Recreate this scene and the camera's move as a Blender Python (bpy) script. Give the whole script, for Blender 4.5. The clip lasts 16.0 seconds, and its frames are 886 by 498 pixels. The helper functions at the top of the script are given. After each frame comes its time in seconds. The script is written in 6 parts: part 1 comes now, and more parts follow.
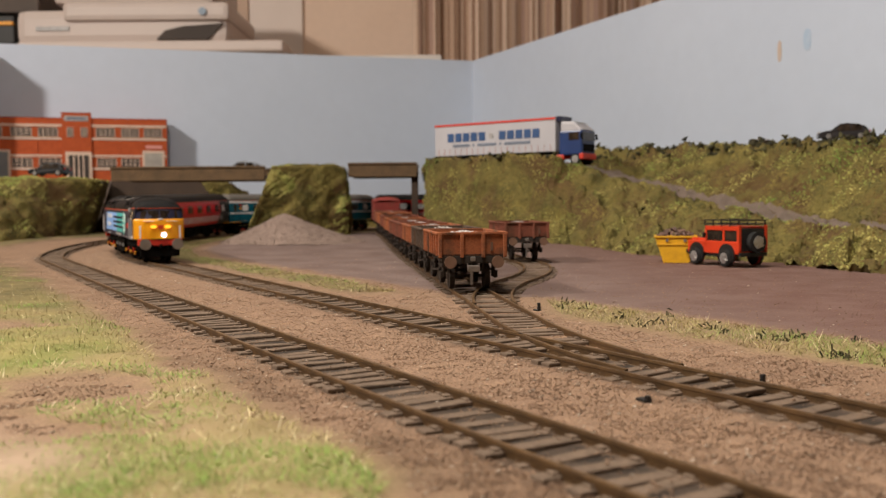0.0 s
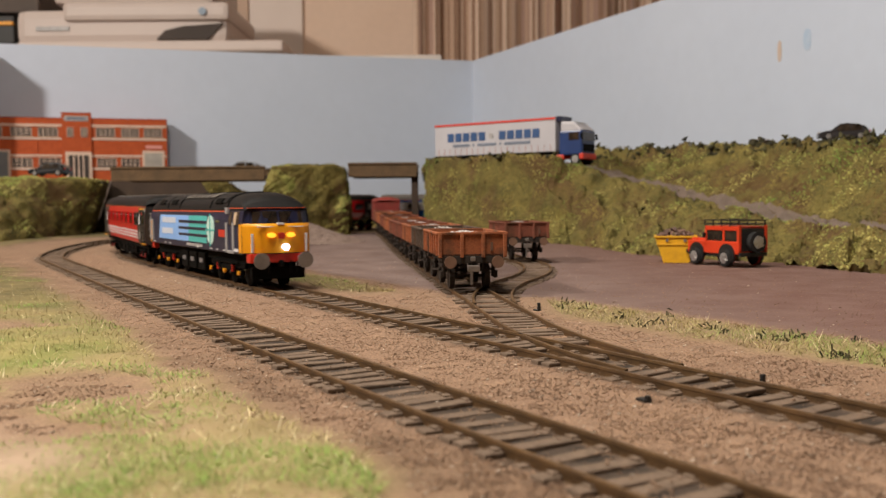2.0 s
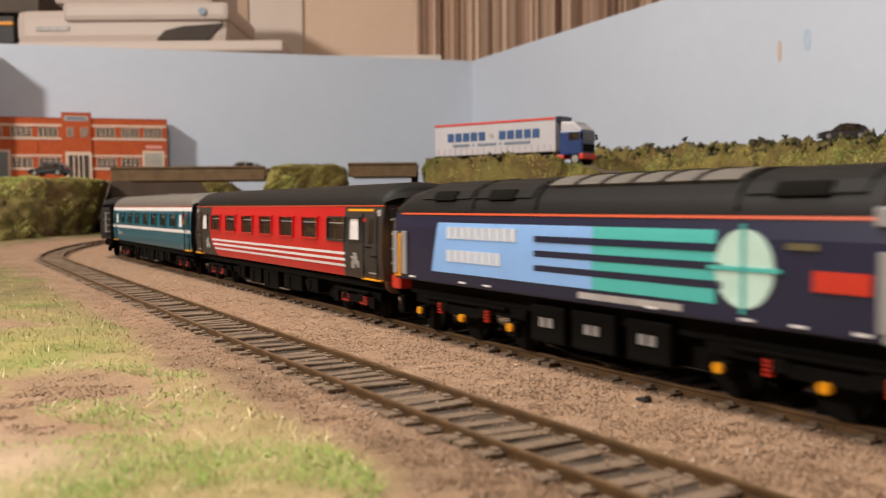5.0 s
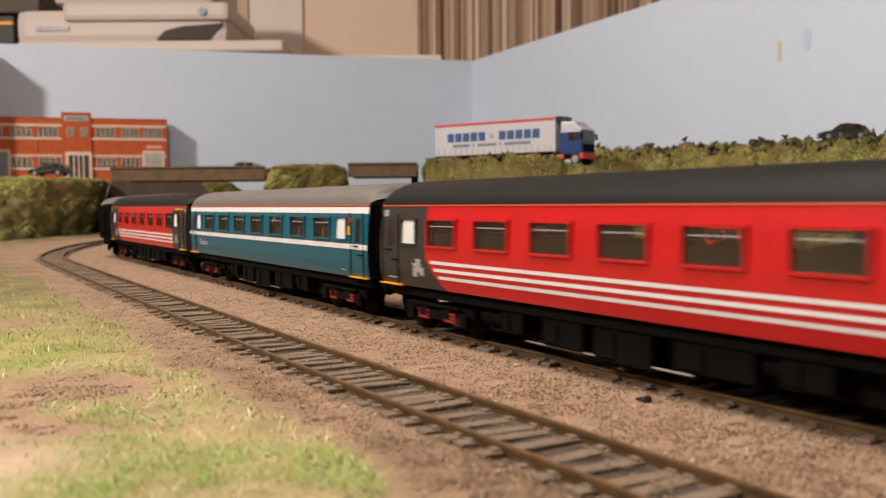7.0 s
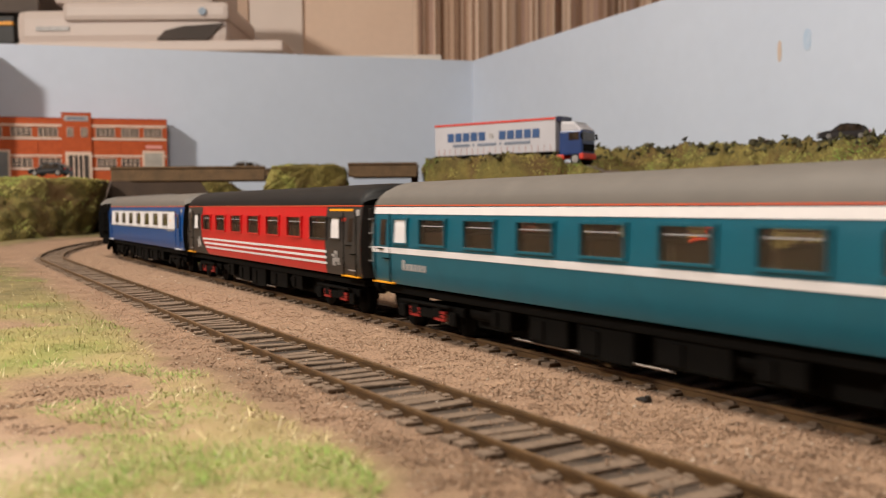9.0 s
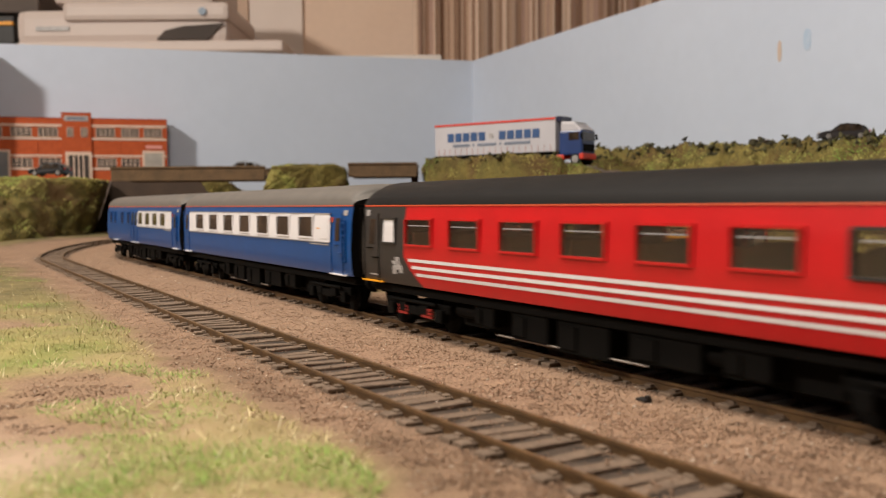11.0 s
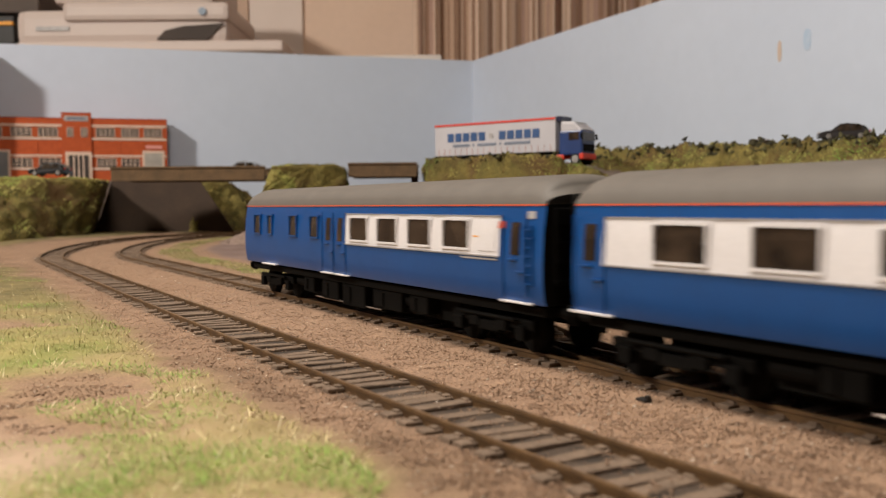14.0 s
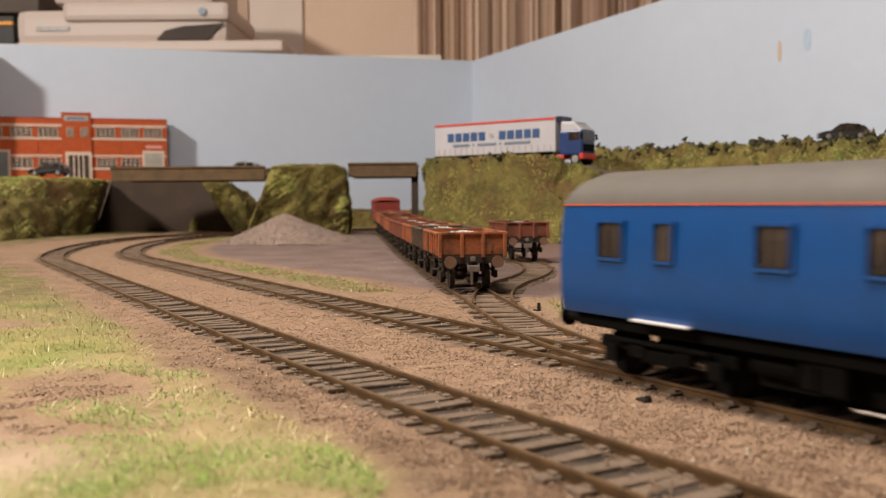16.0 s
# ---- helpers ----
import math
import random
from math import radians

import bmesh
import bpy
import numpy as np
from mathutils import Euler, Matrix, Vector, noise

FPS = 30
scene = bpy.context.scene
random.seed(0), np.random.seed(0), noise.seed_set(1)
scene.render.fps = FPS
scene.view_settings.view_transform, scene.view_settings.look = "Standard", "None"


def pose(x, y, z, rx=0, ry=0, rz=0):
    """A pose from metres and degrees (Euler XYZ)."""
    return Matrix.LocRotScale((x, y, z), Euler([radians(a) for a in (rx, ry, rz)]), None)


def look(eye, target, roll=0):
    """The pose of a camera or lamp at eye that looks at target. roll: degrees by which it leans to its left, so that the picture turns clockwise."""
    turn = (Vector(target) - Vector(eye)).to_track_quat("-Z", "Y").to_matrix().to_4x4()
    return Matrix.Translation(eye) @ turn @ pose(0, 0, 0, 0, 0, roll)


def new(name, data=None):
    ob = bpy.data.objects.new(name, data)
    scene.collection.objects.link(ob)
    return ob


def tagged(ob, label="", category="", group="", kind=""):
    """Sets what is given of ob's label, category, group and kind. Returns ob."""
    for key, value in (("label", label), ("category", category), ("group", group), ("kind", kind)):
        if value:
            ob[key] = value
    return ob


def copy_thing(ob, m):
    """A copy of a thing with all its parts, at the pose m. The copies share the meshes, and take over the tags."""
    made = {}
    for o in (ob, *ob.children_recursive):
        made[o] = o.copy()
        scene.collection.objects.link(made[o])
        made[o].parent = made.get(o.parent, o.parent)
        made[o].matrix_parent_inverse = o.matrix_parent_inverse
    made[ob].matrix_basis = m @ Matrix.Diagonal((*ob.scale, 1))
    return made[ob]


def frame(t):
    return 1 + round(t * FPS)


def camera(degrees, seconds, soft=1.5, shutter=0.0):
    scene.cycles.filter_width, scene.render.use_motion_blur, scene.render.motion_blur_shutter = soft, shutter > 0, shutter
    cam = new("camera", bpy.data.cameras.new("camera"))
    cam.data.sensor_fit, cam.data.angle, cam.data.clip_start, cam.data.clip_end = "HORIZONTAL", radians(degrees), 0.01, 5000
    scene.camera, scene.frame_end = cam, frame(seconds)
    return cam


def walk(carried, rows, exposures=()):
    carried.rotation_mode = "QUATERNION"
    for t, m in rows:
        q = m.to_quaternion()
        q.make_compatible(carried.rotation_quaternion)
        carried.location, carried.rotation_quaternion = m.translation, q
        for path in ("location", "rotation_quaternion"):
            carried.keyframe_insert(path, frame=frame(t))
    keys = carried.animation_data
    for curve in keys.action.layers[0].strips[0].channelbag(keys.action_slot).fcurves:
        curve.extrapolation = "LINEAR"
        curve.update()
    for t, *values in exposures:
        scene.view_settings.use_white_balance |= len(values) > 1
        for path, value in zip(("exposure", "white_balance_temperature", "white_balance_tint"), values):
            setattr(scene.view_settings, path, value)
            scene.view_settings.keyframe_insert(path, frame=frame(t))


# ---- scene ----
cam = camera(52.32, 16.0, soft=1.2, shutter=0.65)
RZ = 0.0024                      # rail top above the ballast
EYE = (0.0, 0.0, 0.0437)
CAM = Matrix.Translation(EYE) @ pose(0, 0, 0, 90 - 2.87) @ pose(0, 0, 0, 0, 0, -0.43)
cam.data.dof.use_dof = True
cam.data.dof.focus_distance = 0.32
cam.data.dof.aperture_fstop = 27
walk(cam, [(0, CAM), (16, CAM)], exposures=[(0, -0.20), (2.5, -0.14), (4.2, -0.07), (6.5, 0.08), (7.2, 0.0), (9, -0.02), (11.5, -0.12), (12.5, 0.0), (13.8, -0.12), (15, -0.16), (16, 0.0)])

# ---- light: a room lamp and an added overhead fill ----
world = bpy.data.worlds.new("world")
world.use_nodes = True
world.node_tree.nodes["Background"].inputs[0].default_value = (1.0, 0.86, 0.74, 1)
world.node_tree.nodes["Background"].inputs[1].default_value = 0.15
scene.world = world


def area(name, at, target, size, watts, colour):
    data = bpy.data.lights.new(name, "AREA")
    data.shape, data.size, data.energy, data.color = "DISK", size, watts, colour
    ob = new(name, data)
    ob.matrix_world = look(at, target)
    return ob


area("room_lamp", (-1.5, 0.15, 1.15), (0.0, 1.6, 0.15), 0.18, 36, (1.0, 0.90, 0.79))
# fill light added above the camera end to brighten the near ground
area("overhead_fill", (-0.20, 0.10, 1.05), (-0.05, 0.25, 0.0), 0.40, 16, (1.0, 0.91, 0.80))


# ---- materials ----
def mat(name, a, b=None, rough=0.7, scale=60.0, metal=0.0, bump=0.0, fine=0.0, glow=0.0, spec=0.5, island=0.0, third=None, third_scale=8.0, third_at=0.55, obj=0.0):
    """Two base colours mixed by noise of a real size (scale per metre), fine speckle, an optional third colour in large patches, and bump."""
    m = bpy.data.materials.new(name)
    m.use_nodes = True
    nt = m.node_tree
    n, l = nt.nodes, nt.links
    bsdf = n["Principled BSDF"]
    b = b or tuple(c * 0.8 for c in a)
    co = n.new("ShaderNodeTexCoord")
    geo = n.new("ShaderNodeNewGeometry")
    where = co.outputs["Object"] if obj else geo.outputs["Position"]

    def noise_at(sc, detail=4.0):
        t = n.new("ShaderNodeTexNoise")
        t.inputs["Scale"].default_value = sc
        t.inputs["Detail"].default_value = detail
        l.new(where, t.inputs["Vector"])
        return t.outputs["Fac"]

    def ramp(fac, lo, hi):
        r = n.new("ShaderNodeMapRange")
        r.inputs[1].default_value, r.inputs[2].default_value = lo, hi
        l.new(fac, r.inputs[0])
        return r.outputs[0]

    def mix(fac, c1, c2, kind="MIX"):
        x = n.new("ShaderNodeMix")
        x.data_type, x.blend_type = "RGBA", kind
        for sock, v in ((x.inputs[0], fac), (x.inputs[6], c1), (x.inputs[7], c2)):
            if isinstance(v, tuple):
                sock.default_value = (*v, 1)
            elif isinstance(v, float):
                sock.default_value = v
            else:
                l.new(v, sock)
        return x.outputs[2]

    col = mix(ramp(noise_at(scale), 0.3, 0.7), a, b)
    if third:
        col = mix(ramp(noise_at(third_scale, 3.0), third_at - 0.07, third_at + 0.09), col, third)
    if fine:
        f = ramp(noise_at(scale * 9, 2.0), 0.25, 0.75)
        grey = n.new("ShaderNodeMapRange")
        grey.inputs[3].default_value, grey.inputs[4].default_value = 1 - fine, 1 + fine
        l.new(f, grey.inputs[0])
        cx = n.new("ShaderNodeVectorMath")
        cx.operation = "SCALE"
        l.new(col, cx.inputs[0])
        l.new(grey.outputs[0], cx.inputs["Scale"])
        col = cx.outputs[0]
    if island:
        v = n.new("ShaderNodeMapRange")
        v.inputs[3].default_value, v.inputs[4].default_value = 1 - island, 1 + island
        l.new(geo.outputs["Random Per Island"], v.inputs[0])
        cx = n.new("ShaderNodeVectorMath")
        cx.operation = "SCALE"
        l.new(col, cx.inputs[0])
        l.new(v.outputs[0], cx.inputs["Scale"])
        col = cx.outputs[0]
    l.new(col, bsdf.inputs["Base Color"])
    bsdf.inputs["Roughness"].default_value = rough
    bsdf.inputs["Metallic"].default_value = metal
    bsdf.inputs["Specular IOR Level"].default_value = spec
    if bump:
        bp = n.new("ShaderNodeBump")
        bp.inputs["Strength"].default_value = 0.6
        bp.inputs["Distance"].default_value = bump
        l.new(noise_at(scale * 3, 5.0), bp.inputs["Height"])
        l.new(bp.outputs[0], bsdf.inputs["Normal"])
    if glow:
        l.new(col, bsdf.inputs["Emission Color"])
        bsdf.inputs["Emission Strength"].default_value = glow
    return m


M_BALLAST = mat("ballast", (0.30, 0.19, 0.121), (0.215, 0.134, 0.085), 0.95, 150, bump=0.0006, fine=0.45, third=(0.25, 0.155, 0.098), third_scale=14)
M_BLUE_WALL = mat("pale_blue_board", (0.53, 0.595, 0.715), (0.505, 0.57, 0.69), 0.75, 5, fine=0.015, bump=0.0003)
M_SLEEPER = mat("sleeper", (0.185, 0.128, 0.088), (0.12, 0.083, 0.057), 0.9, 220, fine=0.3, bump=0.0003)
M_RAIL = mat("rail_side", (0.15, 0.085, 0.036), (0.085, 0.048, 0.022), 0.5, 150, metal=0.15, fine=0.2)
M_HILL = mat("hill_foliage", (0.19, 0.15, 0.04), (0.08, 0.07, 0.017), 0.95, 60, bump=0.003, fine=0.25, third=(0.10, 0.058, 0.02), third_scale=25)
M_FLOOR = mat("carpet", (0.25, 0.2, 0.16), None, 0.95, 30, fine=0.1)
M_ROOM = mat("beige_plaster", (0.86, 0.66, 0.53), (0.83, 0.63, 0.50), 0.85, 6, fine=0.02)
M_CEIL = mat("ceiling_paint", (0.8, 0.77, 0.72), None, 0.9, 6)


M_TRACKWAY = mat("trackway", (0.19, 0.142, 0.115), (0.145, 0.108, 0.085), 0.95, 50, bump=0.0006, fine=0.15)
M_FOLIAGE = mat("foliage_clumps", (0.295, 0.232, 0.060), (0.060, 0.053, 0.012), 0.95, 40, island=0.15, fine=0.15, third=(0.12, 0.066, 0.021), third_scale=24, third_at=0.54)
# paler yellow-green variety, with the lit highlights of the banks in its colour
M_FOLIAGE2 = mat("pale_lit_foliage", (0.47, 0.39, 0.13), (0.24, 0.27, 0.055), 0.9, 50, island=0.2, third=(0.16, 0.24, 0.04), third_scale=20, third_at=0.57)
M_SHRUB = mat("dark_shrub", (0.06, 0.055, 0.02), (0.035, 0.03, 0.015), 0.95, 60, island=0.5)
M_BRIDGE = mat("bridge_card", (0.125, 0.074, 0.034), (0.08, 0.048, 0.022), 0.85, 90, fine=0.25, bump=0.0006)
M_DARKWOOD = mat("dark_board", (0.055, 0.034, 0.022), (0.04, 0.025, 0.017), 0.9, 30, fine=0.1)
P_BLACK = mat("black_plastic", (0.012, 0.011, 0.011), None, 0.5, 200)


M_HEAP = mat("heap_ballast", (0.29, 0.215, 0.18), (0.24, 0.175, 0.145), 0.95, 120, bump=0.0005, fine=0.25)
M_HEAPG = mat("heap_grains", (0.30, 0.225, 0.19), (0.23, 0.17, 0.14), 0.95, 120, island=0.25)
M_STRAW = mat("straw_fibres", (0.80, 0.68, 0.44), (0.66, 0.56, 0.30), 0.5, 40, island=0.4)
M_GRAIN = mat("ballast_grains", (0.42, 0.275, 0.178), (0.30, 0.19, 0.122), 0.85, 40, island=0.32, third=(0.25, 0.155, 0.098), third_scale=14, third_at=0.56)
M_GRAINW = mat("pale_chips", (0.72, 0.62, 0.50), (0.55, 0.45, 0.36), 0.6, 40, island=0.3)
M_BLADE = mat("grass_blades", (0.37, 0.33, 0.11), (0.50, 0.39, 0.21), 0.7, 38, island=0.35, third=(0.22, 0.33, 0.06), third_scale=19, third_at=0.52)
M_BLADE2 = mat("green_blades", (0.20, 0.37, 0.055), (0.30, 0.40, 0.09), 0.7, 40, island=0.35)
M_RUBBLE = mat("rubble", (0.25, 0.14, 0.10), (0.13, 0.09, 0.08), 0.9, 200, island=0.5)
M_BRICK = mat("orange_brick", (0.46, 0.085, 0.018), (0.37, 0.063, 0.014), 0.85, 120, fine=0.12)
M_BRICKD = mat("red_coping", (0.38, 0.06, 0.02), None, 0.8, 120)
M_SHELF = mat("shelf_white", (0.70, 0.64, 0.60), None, 0.6, 10)
M_PRINTER = mat("printer_plastic", (0.60, 0.51, 0.47), (0.57, 0.48, 0.44), 0.5, 8)
M_BOXGREY = mat("grey_brown_card", (0.16, 0.12, 0.10), (0.10, 0.08, 0.07), 0.8, 12)
M_OAK = mat("pale_wood_trim", (0.64, 0.46, 0.35), (0.58, 0.42, 0.32), 0.7, 20)
M_WHITEWASH = mat("white_trim", (0.86, 0.75, 0.69), (0.82, 0.71, 0.65), 0.8, 9)
M_CUR1 = mat("curtain_brown", (0.34, 0.205, 0.14), (0.29, 0.175, 0.12), 0.9, 200)
M_CUR2 = mat("curtain_tan", (0.55, 0.38, 0.28), (0.50, 0.345, 0.25), 0.9, 200)
M_CUR3 = mat("curtain_cream", (0.70, 0.53, 0.42), (0.64, 0.48, 0.38), 0.9, 200)
M_CUR4 = mat("curtain_grey", (0.47, 0.31, 0.25), (0.41, 0.27, 0.215), 0.9, 200)
P_TYRE = mat("tyre_rubber", (0.014, 0.013, 0.013), None, 0.8, 200)
P_ALLOY = mat("alloy_rim", (0.55, 0.53, 0.52), None, 0.35, 200, metal=0.7)
P_CARRED = mat("orange_red_paint", (0.62, 0.055, 0.018), (0.56, 0.045, 0.015), 0.3, 100)
P_SKIP = mat("skip_yellow", (0.74, 0.40, 0.012), (0.62, 0.32, 0.012), 0.55, 200, fine=0.1)
P_LORRY = mat("lorry_white", (0.44, 0.43, 0.46), (0.40, 0.39, 0.42), 0.5, 40)
P_STRAP = mat("strap_red_grey", (0.45, 0.30, 0.30), None, 0.6, 40)
P_LETTER = mat("lettering_blue", (0.02, 0.07, 0.20), None, 0.5, 40)
P_LETTER2 = mat("lettering_grey", (0.16, 0.19, 0.25), None, 0.5, 40)
P_LORRYBLUE = mat("cab_blue", (0.02, 0.045, 0.15), None, 0.3, 40)
P_STONE = mat("cream_stone", (0.66, 0.50, 0.40), (0.60, 0.45, 0.36), 0.8, 60)
P_WINDOW = mat("factory_glass", (0.025, 0.02, 0.018), (0.05, 0.04, 0.035), 0.4, 60)
P_SHUTTER = mat("shutter_grey", (0.40, 0.37, 0.33), None, 0.6, 60)
# left door's shutter: the shadow over it is put into a darker grey
P_SHUTTER_SHADED = mat("shutter_shaded", (0.20, 0.21, 0.22), None, 0.6, 60)


# ---- mesh helpers ----
def mesh_ob(name, verts, faces, material, parent=None, label="", smooth=False):
    me = bpy.data.meshes.new(name)
    me.from_pydata([tuple(v) for v in verts], [], [tuple(f) for f in faces])
    me.materials.append(material)
    if smooth:
        me.polygons.foreach_set("use_smooth", [True] * len(me.polygons))
    ob = new(name, me)
    if parent:
        ob.parent = parent
    if label:
        ob["label"] = label
    return ob


def part(name, bm, material, parent=None, label="", smooth=False):
    me = bpy.data.meshes.new(name)
    bm.to_mesh(me)
    bm.free()
    for mm in (material if isinstance(material, (list, tuple)) else [material]):
        me.materials.append(mm)
    if smooth:
        me.polygons.foreach_set("use_smooth", [True] * len(me.polygons))
    ob = new(name, me)
    if parent:
        ob.parent = parent
    if label:
        ob["label"] = label
    return ob


def share(name, src, parent, m=None):
    """A further piece on the same mesh."""
    ob = new(name, src.data)
    ob.parent = parent
    if m is not None:
        ob.matrix_basis = m
    return ob


def add_box(bm, cx, cy, cz, sx, sy, sz, bevel=0.0, m=None):
    r = bmesh.ops.create_cube(bm, size=1.0)
    vs = r["verts"]
    bmesh.ops.scale(bm, vec=(sx, sy, sz), verts=vs)
    bmesh.ops.translate(bm, vec=(cx, cy, cz), verts=vs)
    if bevel:
        es = list({e for v in vs for e in v.link_edges})
        out = bmesh.ops.bevel(bm, geom=es, offset=bevel, segments=2, affect="EDGES", profile=0.6)
        vs = list({v for f in out["faces"] for v in f.verts} | {v for v in vs if v.is_valid})
    if m is not None:
        bmesh.ops.transform(bm, matrix=m, verts=vs)
    return vs


def box(cx, cy, cz, sx, sy, sz, bevel=0.0):
    bm = bmesh.new()
    add_box(bm, cx, cy, cz, sx, sy, sz, bevel)
    return bm


def add_cyl(bm, r1, r2, depth, m, seg=16):
    r = bmesh.ops.create_cone(bm, cap_ends=True, segments=seg, radius1=r1, radius2=r2, depth=depth)
    bmesh.ops.transform(bm, matrix=m, verts=r["verts"])
    return r["verts"]


def cyl(r1, r2, depth, m, seg=16):
    bm = bmesh.new()
    add_cyl(bm, r1, r2, depth, m, seg)
    return bm


def thing(name, label, category, m=None, group="", kind=""):
    ob = new(name)
    ob.empty_display_size = 0.02
    if m is not None:
        ob.matrix_basis = m
    return tagged(ob, label, category, group, kind)


# ---- the plan of the tracks ----
HEAD = radians(30.2)
ANCHOR = Vector((-0.2475, 0.7342))
FWD = Vector((math.sin(HEAD), -math.cos(HEAD)))
NRM = Vector((math.cos(HEAD), math.sin(HEAD)))      # away from the camera
R_FAR, SEP = 0.390, 0.063
CENTRE = ANCHOR + R_FAR * NRM


def smooth01(t):
    t = min(1.0, max(0.0, t))
    return t * t * (3 - 2 * t)


def rise(y):
    return 0.006 * smooth01((y - 0.72) / 0.36)


SWAY = ((-9.0, 0.0), (0.5, 0.0), (0.6, -0.0015), (0.66, -0.003), (0.9, -0.007), (1.3, -0.014))


def sway(s):
    """How far the lines draw away from the straight, s metres past the curve's end."""
    return float(np.interp(s, [q[0] for q in SWAY], [q[1] for q in SWAY]))


def loop_path(s, off=0.0):
    """Point and forward heading of the oval at s metres past the curve's end; off: towards the camera."""
    r = R_FAR + off
    if s >= 0:
        bend_by = (sway(s + 0.02) - sway(s - 0.02)) / 0.04
        return ANCHOR - NRM * (off + sway(s)) + FWD * s, (FWD - NRM * bend_by).normalized()
    a = -s / R_FAR

    def on_arc(a):
        th = math.pi + HEAD - a
        return CENTRE + r * Vector((math.cos(th), math.sin(th))), Vector((-math.sin(th), math.cos(th)))
    a1 = radians(126)
    if a <= a1:
        return on_arc(a)
    q, h = on_arc(a1)
    d = -s - R_FAR * a1
    if d < 0.08 or off > 0:
        return q - h * d, h
    q = q - h * 0.08
    rr = 0.17                                        # hidden in the hill
    c = q + rr * Vector((h.y, -h.x)) * -1.0
    b = (d - 0.08) / rr
    w = q - c
    cb, sb = math.cos(-b), math.sin(-b)
    w = Vector((w.x * cb - w.y * sb, w.x * sb + w.y * cb))
    hb = Vector((h.x * cb - h.y * sb, h.x * sb + h.y * cb))
    return c + w, hb


def bend(start, heading, pieces, step=0.004):
    """A centreline from a start and (length, turn in degrees to the right) pieces."""
    pts, p, h = [], Vector(start), radians(heading)
    for length, turn in pieces:
        n = max(2, int(length / step))
        for i in range(n):
            pts.append((p.copy(), Vector((math.sin(h), math.cos(h)))))
            h += radians(turn) / n
            p = p + Vector((math.sin(h), math.cos(h))) * (length / n)
    pts.append((p.copy(), Vector((math.sin(h), math.cos(h)))))
    return pts
# ---- the ground, one sheet ----
def fbm(x, y, z=0.0, sc=10.0, octaves=3):
    v, a, t = 0.0, 1.0, 0.0
    for _ in range(octaves):
        v += a * noise.noise((x * sc, y * sc, z * sc + 3.1))
        t += a
        sc, a = sc * 2.1, a * 0.5
    return v / t


def off_track(x, y):
    """Distance from the inner track's centre line, positive towards the camera."""
    q = Vector((x, y))
    d = q - ANCHOR
    if d.dot(FWD) >= 0:
        return -d.dot(NRM) - sway(d.dot(FWD))
    return (q - CENTRE).length - R_FAR


def sandy(x, y):
    """The pale bare patch beside the grass."""
    return smooth01(1.0 - math.hypot((x + 0.092) / 0.048, (y - 0.146) / 0.034) + 0.7 * fbm(x, y, 3, 30))


def zones(x, y):
    """How much grass and how much yard dirt lies here."""
    o = off_track(x, y)
    wob = 0.010 * fbm(x, y, 0, 14) + 0.006 * fbm(x, y, 4, 60)
    grass = 0.0
    e = o - SEP - 0.030 - wob - 0.06 * smooth01((y - 0.6) / 0.4)
    if e > -0.02:
        grass = smooth01((e + 0.006) / 0.016)
        bare = fbm(x, y, 9, 17)
        grass *= 1 - 0.9 * smooth01((bare - 0.08) / 0.16)
    f = -o
    if y > 0.42 and x < 0.02:
        g = min((f - 0.022 - wob) / 0.010, (0.058 + wob - f) / 0.012)
        grass = max(grass, 0.75 * smooth01(g) * smooth01((y - 0.42) / 0.05))
    g = min((f - 0.052 - wob) / 0.010, (0.098 + wob - f) / 0.012)
    if y < 0.46 and x > 0.03:
        grass = max(grass, 0.62 * smooth01(g) * smooth01((x - 0.035) / 0.02))
    yard = smooth01((f - (0.062 if y > 0.42 else 0.095) - wob) / 0.012)
    if y < 0.46 and x < 0.03 + wob:
        yard *= smooth01((y - 0.40 - wob) / 0.05)
    return grass, yard


def axis(points):
    out = []
    for (a, b, step) in points:
        n = max(1, round((b - a) / step))
        out += [a + (b - a) * i / n for i in range(n)]
    return out + [points[-1][1]]


